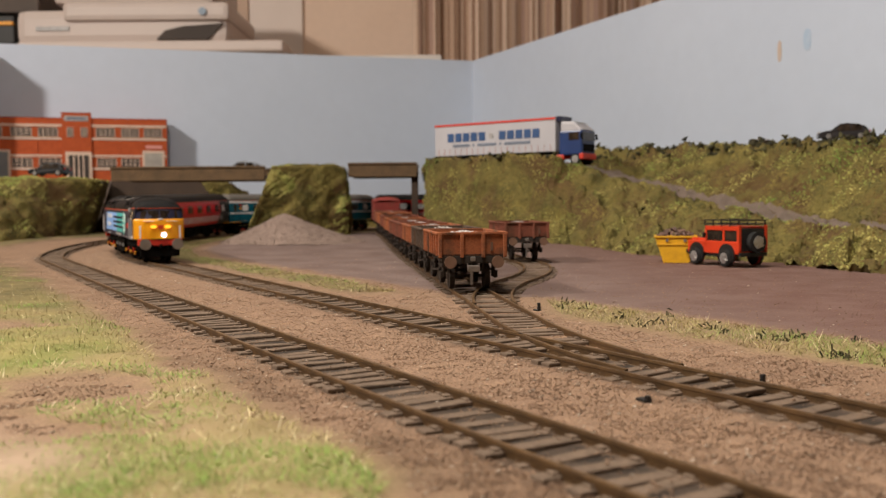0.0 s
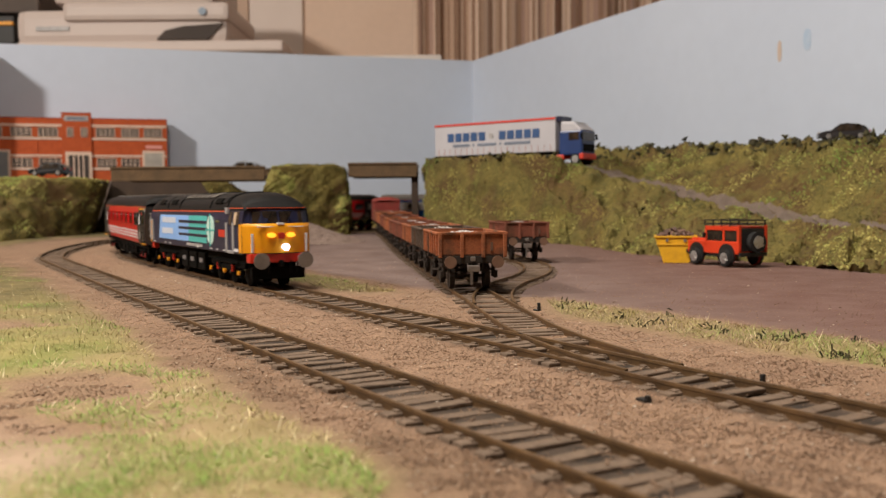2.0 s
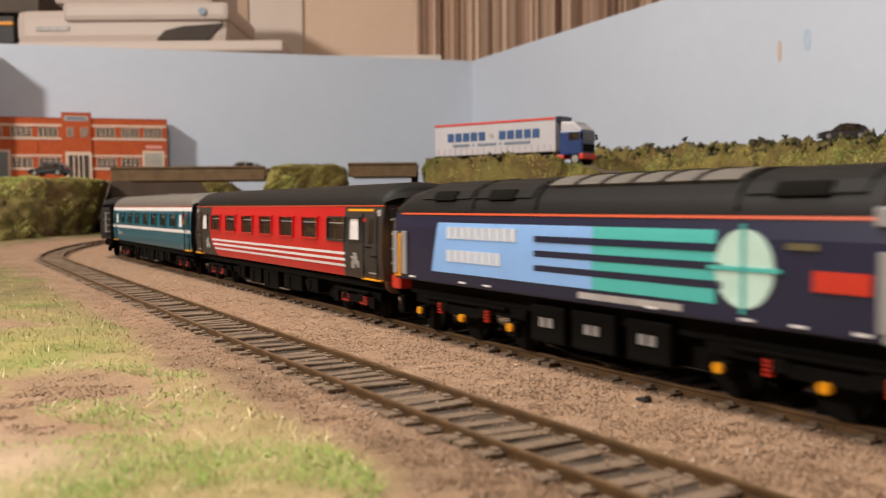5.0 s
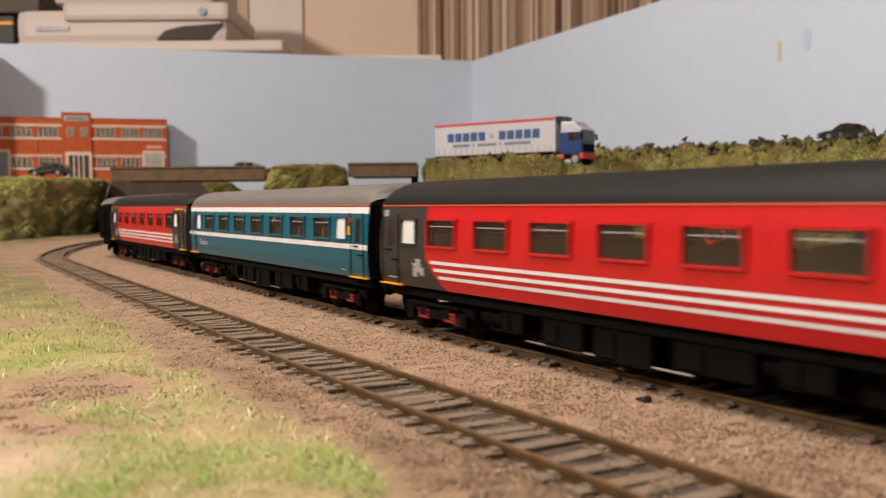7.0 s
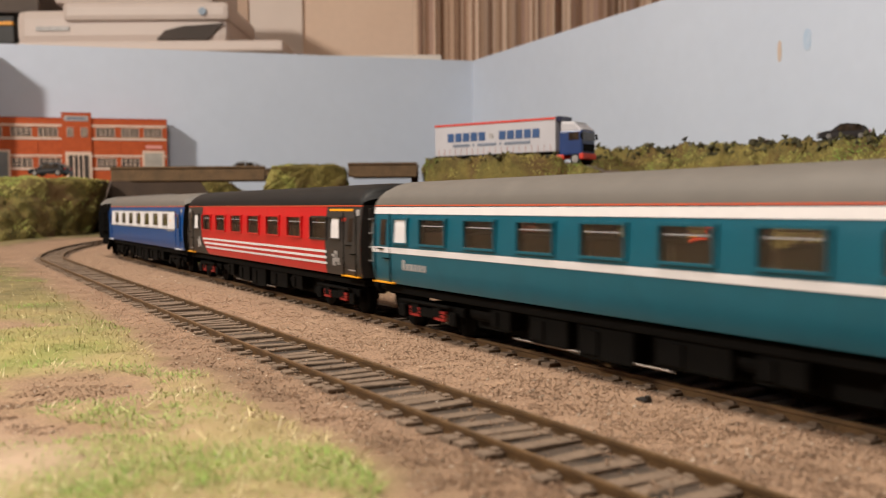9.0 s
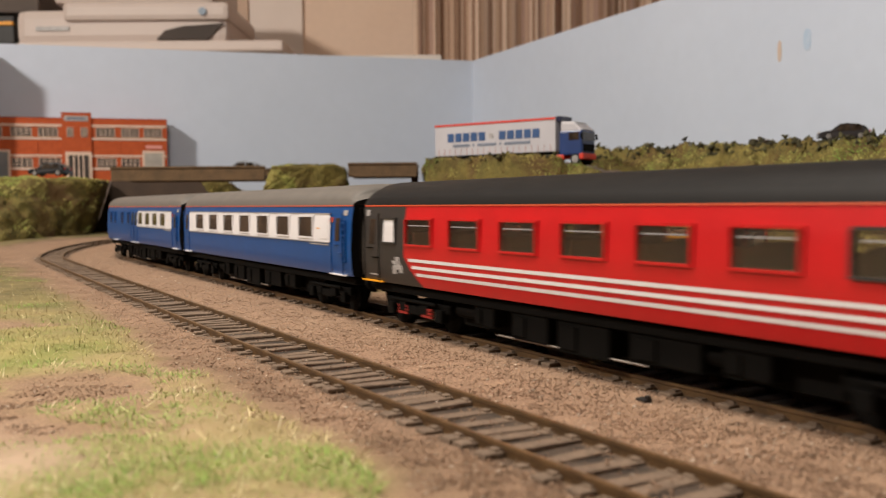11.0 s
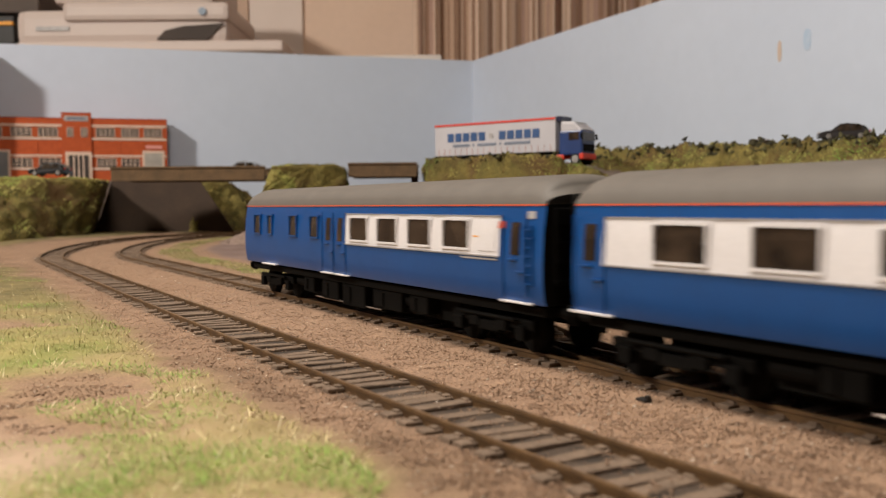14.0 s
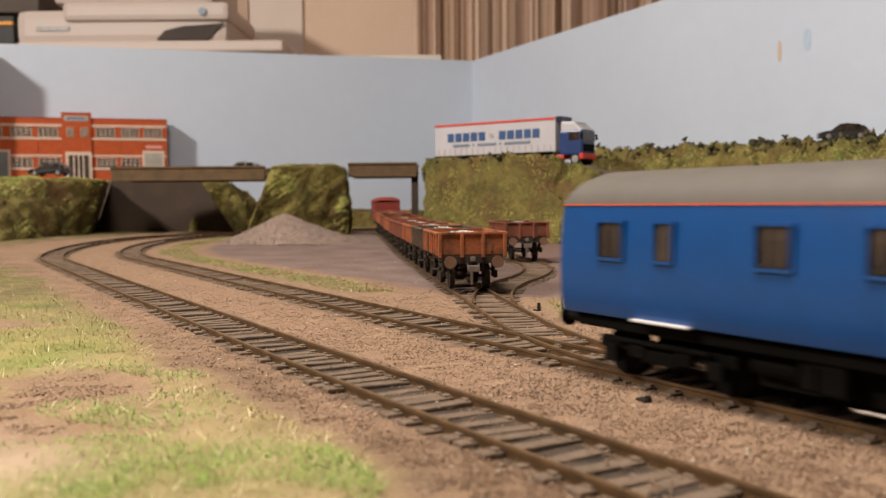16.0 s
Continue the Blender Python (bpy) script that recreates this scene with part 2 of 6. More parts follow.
def make_ground():
    xs = axis([(-1.3, -0.62, 0.04), (-0.62, 0.50, 0.0055), (0.50, 1.7, 0.04)])
    ys = axis([(-1.6, 0.06, 0.05), (0.06, 0.60, 0.0045), (0.60, 1.35, 0.0085), (1.35, 2.1, 0.05)])
    nx = len(xs)
    vs, cols = [], []
    for y in ys:
        for x in xs:
            g, yd = zones(x, y)
            z = rise(y) + 0.0006 * fbm(x, y, 0, 70) + 0.0010 * g + 0.0004 * fbm(x, y, 2, 300, 1)
            o = off_track(x, y)
            if min(abs(o), abs(o - SEP)) < 0.015:
                z = rise(y) + 0.0002 * fbm(x, y, 2, 300, 1)
            vs.append((x, y, z))
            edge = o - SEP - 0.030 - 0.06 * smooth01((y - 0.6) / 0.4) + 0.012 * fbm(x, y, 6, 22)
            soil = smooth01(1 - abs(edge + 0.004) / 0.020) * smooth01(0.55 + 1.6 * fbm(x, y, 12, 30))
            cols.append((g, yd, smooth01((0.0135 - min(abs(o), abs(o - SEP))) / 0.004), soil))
    fs = [(j * nx + i, j * nx + i + 1, (j + 1) * nx + i + 1, (j + 1) * nx + i) for j in range(len(ys) - 1) for i in range(nx - 1)]
    ob = mesh_ob("ground", vs, fs, M_BALLAST, smooth=True)
    at = ob.data.color_attributes.new("zones", "FLOAT_COLOR", "POINT")
    at.data.foreach_set("color", [c for q in cols for c in q])
    sand = ob.data.attributes.new("sand", "FLOAT", "POINT")
    sand.data.foreach_set("value", [sandy(q[0], q[1]) for q in vs])
    m = M_BALLAST.copy()
    m.name = "layout_ground"
    nt = m.node_tree
    n, l = nt.nodes, nt.links
    bsdf = n["Principled BSDF"]
    base = bsdf.inputs["Base Color"].links[0].from_socket
    a = n.new("ShaderNodeAttribute")
    a.attribute_name = "zones"
    sep = n.new("ShaderNodeSeparateColor")
    l.new(a.outputs["Color"], sep.inputs[0])
    geo = n.new("ShaderNodeNewGeometry")

    def noisy(c1, c2, sc, lo=0.35, hi=0.65):
        t = n.new("ShaderNodeTexNoise")
        t.inputs["Scale"].default_value, t.inputs["Detail"].default_value = sc, 6.0
        l.new(geo.outputs["Position"], t.inputs["Vector"])
        r = n.new("ShaderNodeValToRGB")
        r.color_ramp.elements[0].position, r.color_ramp.elements[1].position = lo, hi
        r.color_ramp.elements[0].color, r.color_ramp.elements[1].color = (*c1, 1), (*c2, 1)
        l.new(t.outputs["Fac"], r.inputs[0])
        return r.outputs[0]

    def mixed(fac, c1, c2):
        x = n.new("ShaderNodeMix")
        x.data_type = "RGBA"
        l.new(fac, x.inputs[0]), l.new(c1, x.inputs[6]), l.new(c2, x.inputs[7])
        return x.outputs[2]

    yard = noisy((0.135, 0.088, 0.076), (0.19, 0.136, 0.12), 30)
    red = noisy((0.135, 0.067, 0.052), (0.175, 0.10, 0.082), 45)
    far = n.new("ShaderNodeMapRange")
    far.inputs[1].default_value, far.inputs[2].default_value = 0.03, 0.16
    sx = n.new("ShaderNodeSeparateXYZ")
    l.new(geo.outputs["Position"], sx.inputs[0])
    l.new(sx.outputs[0], far.inputs[0])
    yard = mixed(far.outputs[0], yard, red)
    grass = mixed(noisy((0, 0, 0), (1, 1, 1), 9, 0.40, 0.62), noisy((0.40, 0.275, 0.175), (0.27, 0.19, 0.09), 45), noisy((0.19, 0.21, 0.05), (0.35, 0.30, 0.11), 40))
    # grass turns to a darker olive between y 0.24 and 0.46
    grass_far = n.new("ShaderNodeMapRange")
    grass_far.inputs[1].default_value, grass_far.inputs[2].default_value = 0.24, 0.46
    l.new(sx.outputs[1], grass_far.inputs[0])
    grass = mixed(grass_far.outputs[0], grass, noisy((0.10, 0.085, 0.03), (0.20, 0.155, 0.065), 45))
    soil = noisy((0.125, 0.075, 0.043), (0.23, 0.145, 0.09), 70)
    # dark bed ballast, with the shade between sleepers put into its colour
    shaded_bed = noisy((0.022, 0.015, 0.010), (0.075, 0.050, 0.034), 110)
    col = mixed(sep.outputs[2], base, shaded_bed)
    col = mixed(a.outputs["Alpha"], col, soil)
    col = mixed(sep.outputs[1], col, yard)
    col = mixed(sep.outputs[0], col, grass)
    pale = n.new("ShaderNodeAttribute")
    pale.attribute_name = "sand"
    col = mixed(pale.outputs["Fac"], col, noisy((0.36, 0.255, 0.185), (0.47, 0.34, 0.245), 60))
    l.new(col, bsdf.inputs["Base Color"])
    ob.data.materials.clear()
    ob.data.materials.append(m)
    return tagged(ob, "brown ballast and earth with grass on the baseboard", "ground", kind="structure")


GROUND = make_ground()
part("baseboard", box(0.2, 0.25, -0.035, 3.0, 3.7, 0.05), M_SLEEPER, None, "plain wooden baseboard under the layout")
tagged(bpy.data.objects["baseboard"], kind="structure", category="baseboard")
for x, y in ((-1.2, -1.5), (1.6, -1.5), (-1.2, 1.6), (1.6, 1.6)):
    tagged(part("baseboard_leg", box(x, y, -0.495, 0.06, 0.06, 0.87), M_SLEEPER), "plain wooden leg under the baseboard", "leg", kind="structure")

# ---- painted boards behind the layout ----
W_C, W_L, W_R = Vector((0.068, 2.0)), Vector((-1.05, 1.69)), Vector((0.75, 0.557))
WALL_TOP = 0.357


def board(name, a, b, z0, z1, thick, material, label):
    d = (b - a).normalized()
    n = Vector((-d.y, d.x))
    if n.dot(Vector((0, 0.5)) - a) > 0:
        n = -n
    vs = [(q.x, q.y, z) for z in (z0, z1) for q in (a, b, b + n * thick, a + n * thick)]
    fs = [(0, 1, 2, 3), (4, 5, 6, 7), (0, 1, 5, 4), (1, 2, 6, 5), (2, 3, 7, 6), (3, 0, 4, 7)]
    ob = mesh_ob(name, vs, fs, material)
    bm = bmesh.new()
    bm.from_mesh(ob.data)
    bmesh.ops.recalc_face_normals(bm, faces=bm.faces)
    bm.to_mesh(ob.data)
    bm.free()
    return tagged(ob, label, "wall", kind="structure")


board("wall_back", W_L, W_C, -0.01, WALL_TOP, 0.009, M_BLUE_WALL, "pale blue painted backscene board")
board("wall_side", W_C, W_R, -0.01, WALL_TOP, 0.009, M_BLUE_WALL, "pale blue painted side board with peeled flecks")
board("wall_side_2", W_R, Vector((1.62, -1.45)), -0.01, WALL_TOP, 0.009, M_BLUE_WALL, "pale blue painted side board")
w_dir = (W_R - W_C).normalized()
w_nrm = Vector((w_dir.y, -w_dir.x))
if w_nrm.x > 0:
    w_nrm = -w_nrm


def fleck(x, y, z0, z1, w, material, label):
    bm = cyl(0.5, 0.5, 0.0006, pose(0, 0, 0, 90), 20)
    for v in bm.verts:
        v.co.z = math.copysign(abs(v.co.z) ** 0.7 * 0.5 ** 0.3, v.co.z)
    bmesh.ops.scale(bm, vec=(w, 1, z1 - z0), verts=bm.verts)
    ob = part("wall_fleck", bm, material)
    q = Vector((x, y)) + w_nrm * 0.0004
    ob.matrix_basis = pose(q.x, q.y, (z0 + z1) / 2, 0, 0, math.degrees(math.atan2(w_dir.y, w_dir.x)))
    return tagged(ob, label, "paint fleck", kind="structure")


fleck(0.4655, 1.159, 0.2351, 0.2627, 0.0125, mat("fleck_blue", (0.38, 0.50, 0.66), (0.46, 0.55, 0.68), 0.6, 150), "blue oval fleck of paint on the board")
fleck(0.4460, 1.2003, 0.227, 0.255, 0.0070, mat("fleck_orange", (0.56, 0.42, 0.34), (0.50, 0.44, 0.40), 0.6, 150), "orange fleck of bare board showing through paint")


# ---- tracks ----
def make_track(name, pts, label, spacing=0.0071, length=0.0250, keep=None, rails_from=0):
    tr = thing(name, label, "railway track", group="tracks")
    prof = [(-0.0005, 0), (0.0005, 0), (0.0005, -0.0007), (0.0002, -0.0010), (0.0002, -0.0023), (0.0007, -0.0027), (-0.0007, -0.0027), (-0.0002, -0.0023), (-0.0002, -0.0010), (-0.0005, -0.0007)]
    for side in (-1, 1):
        vs, fs, k = [], [], len(prof)
        line = pts[rails_from:]
        for p, h in line:
            nn = Vector((h.y, -h.x))
            for u, w in prof:
                q = p + nn * (side * 0.0086 + u)
                vs.append((q.x, q.y, RZ + rise(q.y) + w))
        for i in range(len(line) - 1):
            for j in range(k):
                fs.append((i * k + j, i * k + (j + 1) % k, (i + 1) * k + (j + 1) % k, (i + 1) * k + j))
        mesh_ob("rail", vs, fs, M_RAIL, tr, "brown weathered rail with a worn top")
    base, chair = None, None
    run, want = 0.0, 0.0
    for (p, h), (p2, _) in zip(pts[:-1], pts[1:]):
        run += (p2 - p).length
        if run < want:
            continue
        want += spacing * random.uniform(0.97, 1.03)
        if keep and not keep(p):
            continue
        m = pose(p.x, p.y, rise(p.y) - 0.0001 + random.uniform(-0.0009, 0.0001), random.uniform(-2, 2), 0, math.degrees(math.atan2(h.y, h.x)) + random.uniform(-2, 2)) @ pose(0, random.uniform(-0.0006, 0.0006), 0)
        if base is None:
            bm = box(0, 0, 0, 0.0037, length, 0.0022, 0.0004)
            for s in (-1, 1):
                add_box(bm, 0, s * 0.0086, 0.0011, 0.0022, 0.0030, 0.0008, 0.0002)
            base = part("sleeper", bm, M_SLEEPER, tr)
            base.matrix_basis = m
        else:
            share("sleeper", base, tr, m)
    return tr


def sample(off, s0, s1, step=0.004):
    n = int((s1 - s0) / step)
    return [loop_path(s0 + (s1 - s0) * i / n, off) for i in range(n + 1)]


toe = Vector((0.0665, 0.195)) + NRM * 0.0022
SID1 = bend(toe, -30.2, [(0.1336, 23.2), (0.83, 0)], 0.003)
s2 = [q for q in SID1 if q[0].y > 0.345][0][0]
SID2 = bend(s2, -7, [(0.155, 27.5), (0.155, -27.5), (0.20, 0)], 0.003)
make_track("outer_track", sample(SEP, -0.95, 1.25), "weathered brown rails on dark sleepers in pale brown ballast")
make_track("inner_track", sample(0.0, -1.30, 1.25), "weathered brown rails on dark sleepers beside the sidings")
make_track("siding_track", SID1, "siding with a sharp turnout curve under coal wagons", keep=lambda p: off_track(p.x, p.y) < -0.012, rails_from=11)
make_track("second_siding_track", SID2, "curved siding leaving the first siding", keep=lambda p: p.y > 0.40, rails_from=9)

# turnout furniture
tp = thing("turnout_blade", "dark turnout blades and tie bar", "turnout")
bm = bmesh.new()
add_box(bm, 0, 0, 0, 0.0030, 0.0145, 0.0012, 0.0003, pose(0.0659, 0.1996, 0.0010, 0, 0, -60))
part("tie_bar", bm, M_SLEEPER, tp)
bm = bmesh.new()
fr = toe - FWD * 0.098 + NRM * 0.0086
add_box(bm, 0, 0, 0, 0.022, 0.0022, 0.0014, 0.0004, pose(fr.x, fr.y, RZ - 0.0012, 0, 0, -64))
part("frog", bm, M_SLEEPER, tp, "black plastic crossing")
for x, y, h in ((0.0745, 0.209, 0.0034), (0.0385, 0.3620, 0.0036), (0.0445, 0.1950, 0.0016)):
    bm = bmesh.new()
    add_box(bm, 0, 0, h / 2, 0.0011, 0.0010, h, 0.0002)
    add_box(bm, 0, 0.0012, 0.0004, 0.0022, 0.0030, 0.0008, 0.0002)
    ob = part("point_post", bm, P_BLACK)
    ob.matrix_basis = pose(x, y, rise(y), 0, 0, 30)
    tagged(ob, "small black post beside the turnout", "post", group="turnout posts")


# ---- banks and hills ----
def scatter(name, me_ob, count, size, material, label, category, lift=0.3, flat=0.7, seed=3, pick=None):
    """Many small crumpled clumps over a surface, one object."""
    rng = np.random.default_rng(seed)
    me = me_ob.data
    me.calc_loop_triangles()
    tri = np.empty(len(me.loop_triangles) * 3, np.int32)
    me.loop_triangles.foreach_get("vertices", tri)
    tri = tri.reshape(-1, 3)
    co = np.empty(len(me.vertices) * 3)
    me.vertices.foreach_get("co", co)
    co = co.reshape(-1, 3)
    A, B, C = co[tri[:, 0]], co[tri[:, 1]], co[tri[:, 2]]
    nrm = np.cross(B - A, C - A)
    area = np.linalg.norm(nrm, axis=1)
    mi = np.array([t.material_index for t in me.loop_triangles])
    wt = np.where(mi == 1, 0.02 * area, area)
    if pick is not None:
        wt *= pick((A + B + C) / 3)
    idx = rng.choice(len(tri), count, p=wt / wt.sum())
    u, v = rng.random(count), rng.random(count)
    f = u + v > 1
    u[f], v[f] = 1 - u[f], 1 - v[f]
    P = A[idx] + (B - A)[idx] * u[:, None] + (C - A)[idx] * v[:, None]
    N = nrm[idx] / np.maximum(area[idx], 1e-12)[:, None]
    N *= np.where(N[:, 2:3] < -0.2, -1, 1)
    s = size * (0.35 + 1.3 * rng.random(count) ** 2.2)
    P = P + N * (s * lift)[:, None]
    octa = np.array([(1, 1, 1), (-1, -1, 1), (-1, 1, -1), (1, -1, -1)], float) * 0.8
    faces = np.array([(0, 2, 1), (0, 1, 3), (0, 3, 2), (1, 2, 3)])
    V = octa[None] * (0.55 + 0.9 * rng.random((count, 4, 1)))
    V += rng.normal(0, 0.25, V.shape)
    q = rng.normal(size=(count, 4))
    q /= np.linalg.norm(q, axis=1)[:, None]
    w, x, y, z = q.T
    Rm = np.stack([1 - 2 * (y * y + z * z), 2 * (x * y - z * w), 2 * (x * z + y * w), 2 * (x * y + z * w), 1 - 2 * (x * x + z * z), 2 * (y * z - x * w), 2 * (x * z - y * w), 2 * (y * z + x * w), 1 - 2 * (x * x + y * y)], 1).reshape(-1, 3, 3)
    V = np.einsum("nij,nkj->nki", Rm, V * np.array([1, 1, flat])) * (s * 0.5)[:, None, None] + P[:, None, :]
    ob = raw(name, V.reshape(-1, 3), (faces[None] + 4 * np.arange(count)[:, None, None]).reshape(-1, 3), material, label, category)
    if name == "foliage":
        soft = np.repeat(N, 4, axis=0) + rng.normal(0, 0.38, (count * 4, 3))
        soft /= np.linalg.norm(soft, axis=1)[:, None]
        ob.data.normals_split_custom_set_from_vertices(soft)
    return ob


def raw(name, V, F, material, label, category):
    me = bpy.data.meshes.new(name)
    me.vertices.add(len(V))
    me.vertices.foreach_set("co", np.ascontiguousarray(V, dtype=np.float32).ravel())
    k = F.shape[1]
    me.loops.add(F.size)
    me.loops.foreach_set("vertex_index", np.ascontiguousarray(F, dtype=np.int32).ravel())
    me.polygons.add(len(F))
    me.polygons.foreach_set("loop_start", np.arange(0, F.size, k, dtype=np.int32))
    me.update(calc_edges=True)
    me.materials.append(material)
    if name == "foliage":
        me.polygons.foreach_set("use_smooth", [True] * len(F))
    return tagged(new(name, me), label, category, kind="stuff")


def px(x, d):
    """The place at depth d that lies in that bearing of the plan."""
    return (x - 784) / 1596 * d


def lofted(name, stations, n_along, row_steps, bumps, material, label, category, kind="structure"):
    """A landform through stations, each a row of points from foot to back; eased between them."""
    S = [[Vector(p) for p in st] for st in stations]
    rows = len(S[0])

    def along(j, t):
        f = t * (len(S) - 1)
        i = min(int(f), len(S) - 2)
        g = f - i
        p0, p1, p2, p3 = (S[max(0, min(len(S) - 1, i + k))][j] for k in (-1, 0, 1, 2))
        return 0.5 * (2 * p1 + (p2 - p0) * g + (2 * p0 - 5 * p1 + 4 * p2 - p3) * g * g + (3 * p1 - p0 - 3 * p2 + p3) * g ** 3)
    vs, fs, per = [], [], sum(row_steps) + 1
    for i in range(n_along + 1):
        t = i / n_along
        line = [along(j, t) for j in range(rows)]
        for j, st in enumerate(row_steps):
            for k in range(st + (j == rows - 2)):
                g = k / st
                q = line[j].lerp(line[j + 1], g)
                amp = bumps[j] * (1 - g) + bumps[min(j + 1, len(bumps) - 1)] * g if j + 1 < len(bumps) else bumps[j]
                nz = 1.5 * fbm(q.x, q.y, q.z, 34, 5)
                n2 = fbm(q.x + 5, q.y, q.z, 90, 2)
                q = q + Vector((0.6 * nz * amp, -0.9 * nz * amp, 0.8 * nz * amp + 1.3 * n2 * amp))
                vs.append(q)
    for i in range(n_along):
        for j in range(per - 1):
            fs.append((i * per + j, (i + 1) * per + j, (i + 1) * per + j + 1, i * per + j + 1))
    ob = mesh_ob(name, vs, fs, material, smooth=True)
    return tagged(ob, label, category, kind=kind)


HILL_STATIONS = [
    # foot, road's lower edge, road's upper edge, crest, back
    [(px(752, 1.055), 1.055, -0.004), (px(754, 1.072), 1.072, 0.0965), (px(752, 1.11), 1.11, 0.0835), (px(748, 1.3), 1.30, 0.092), (-0.04, 1.92, 0.092)],
    [(px(850, 0.985), 0.985, -0.004), (px(850, 1.006), 1.006, 0.0965), (px(850, 1.035), 1.035, 0.0835), (px(850, 1.28), 1.28, 0.084), (0.078, 1.94, 0.086)],
    [(px(962, 0.915), 0.915, -0.004), (px(965, 0.938), 0.938, 0.0915), (px(985, 0.975), 0.975, 0.0825), (px(1000, 1.2), 1.20, 0.086), (0.225, 1.63, 0.09)],
    [(0.132, 0.86, -0.004), (0.151, 0.925, 0.0785), (0.166, 1.02, 0.084), (0.182, 1.09, 0.102), (0.262, 1.55, 0.10)],
    [(0.168, 0.73, -0.005), (0.224, 0.86, 0.049), (0.240, 0.92, 0.059), (0.260, 1.00, 0.102), (0.355, 1.36, 0.10)],
    [(0.233, 0.623, -0.005), (0.266, 0.69, 0.027), (0.293, 0.76, 0.0355), (0.336, 0.87, 0.099), (0.450, 1.16, 0.10)],
    [(0.258, 0.523, -0.005), (0.290, 0.59, 0.0235), (0.324, 0.66, 0.0265), (0.368, 0.75, 0.093), (0.512, 1.03, 0.10)],
    [(0.36, 0.30, 0.0), (0.40, 0.36, 0.015), (0.44, 0.43, 0.018), (0.49, 0.52, 0.10), (0.63, 0.78, 0.10)],
    [(0.52, 0.0, 0.0), (0.56, 0.05, 0.010), (0.61, 0.12, 0.012), (0.67, 0.20, 0.10), (0.86, 0.27, 0.10)],
]
HILL = lofted("embankment", HILL_STATIONS, 260, (26, 6, 24, 12), (0.014, 0.007, 0.004, 0.013, 0.005), M_HILL, "olive and brown foliage covered embankment", "embankment")


HILL.data.materials.append(M_TRACKWAY)
ROAD = np.array([1 if 27 <= k % 68 < 32 else 0 for k in range(len(HILL.data.polygons))], dtype=np.int32)
HILL.data.polygons.foreach_set("material_index", ROAD)



def bank(name, base, top, material, label, n=20, rows=22, amp=0.011):
    """A mound between a base ring and a top ring, closed above, with a rough face."""
    def ring(pts, t):
        f = t * len(pts)
        i = int(f) % len(pts)
        return Vector(pts[i]).lerp(Vector(pts[(i + 1) % len(pts)]), f - int(f))
    m = n * len(base)
    vs, fs = [], []
    for r in range(rows + 1):
        g = r / rows
        for k in range(m):
            q = ring(base, k / m).lerp(ring(top, k / m), g)
            a = amp * (0.4 + 0.6 * math.sin(math.pi * min(1, g + 0.15)))
            nz = 1.7 * fbm(q.x, q.y, q.z, 40, 5)
            vs.append(q + Vector((nz * a * 0.7, -nz * a, nz * a * 0.8)))
    cen = sum((Vector(p) for p in top), Vector()) / len(top)
    for s in (0.66, 0.33):
        for k in range(m):
            q = cen.lerp(ring(top, k / m), s)
            vs.append(q + Vector((0, 0, amp * 0.8 * fbm(q.x, q.y, q.z, 38, 4) + amp * 0.25)))
    for r in range(rows + 2):
        for k in range(m):
            fs.append((r * m + k, r * m + (k + 1) % m, (r + 1) * m + (k + 1) % m, (r + 1) * m + k))
    vs.append(cen)
    last = (rows + 2) * m
    for k in range(m):
        fs.append((last + k, last + (k + 1) % m, len(vs) - 1))
    return tagged(mesh_ob(name, vs, fs, material, smooth=True), label, "embankment", kind="structure")


def at(x, d, z):
    return (px(x, d), d, z)


PIER = bank("embankment_pier", [at(428, 1.06, -0.004), at(618, 1.115, -0.004), at(619, 1.195, 0.004), at(480, 1.11, 0.004)],
            [at(484, 1.09, 0.090), at(612, 1.12, 0.089), at(614, 1.19, 0.087), at(500, 1.115, 0.087)], M_HILL, "olive foliage covered bank between two bridges")
LEFT = bank("embankment_left", [at(-140, 0.88, 0.0), at(-10, 0.97, -0.004), at(150, 1.20, -0.004), at(168, 1.34, 0.004), at(-150, 1.5, 0.004)],
            [at(-150, 1.08, 0.079), at(60, 1.13, 0.078), at(186, 1.20, 0.077), at(196, 1.32, 0.079), at(-150, 1.45, 0.081)], M_HILL, "olive foliage covered bank beside the bridge")
BACKHUMP = bank("embankment_behind", [at(338, 1.285, 0.004), at(500, 1.36, 0.004), at(500, 1.50, 0.004), at(330, 1.50, 0.004)],
                [at(345, 1.32, 0.078), at(405, 1.34, 0.076), at(440, 1.45, 0.062), at(345, 1.46, 0.078)], M_HILL, "dark olive foliage bank behind the bridge")
LOW = bank("embankment_low", [at(540, 1.46, 0.004), at(760, 1.47, 0.004), at(760, 1.58, 0.004), at(540, 1.58, 0.004)],
           [at(548, 1.48, 0.034), at(752, 1.49, 0.030), at(752, 1.56, 0.030), at(548, 1.56, 0.034)], M_HILL, "low foliage strip behind the tracks", amp=0.005)

# ground between the banks and the backscene, on which the factory stands
bm = bmesh.new()
q = [(-1.04, 1.34), (px(345, 1.46), 1.46), (px(345, 1.75), 1.75), (-0.50, 1.842), (-1.04, 1.69)]
v = [bm.verts.new((x, y, 0.084)) for x, y in q] + [bm.verts.new((x, y, 0.0)) for x, y in q]
bm.faces.new(v[:5]), bm.faces.new(v[5:][::-1])
for i in range(5):
    bm.faces.new((v[i], v[(i + 1) % 5], v[5 + (i + 1) % 5], v[5 + i]))
bmesh.ops.recalc_face_normals(bm, faces=bm.faces)
tagged(part("ground_terrace", bm, M_TRACKWAY), "grey raised yard in front of the factory", "ground", kind="structure")

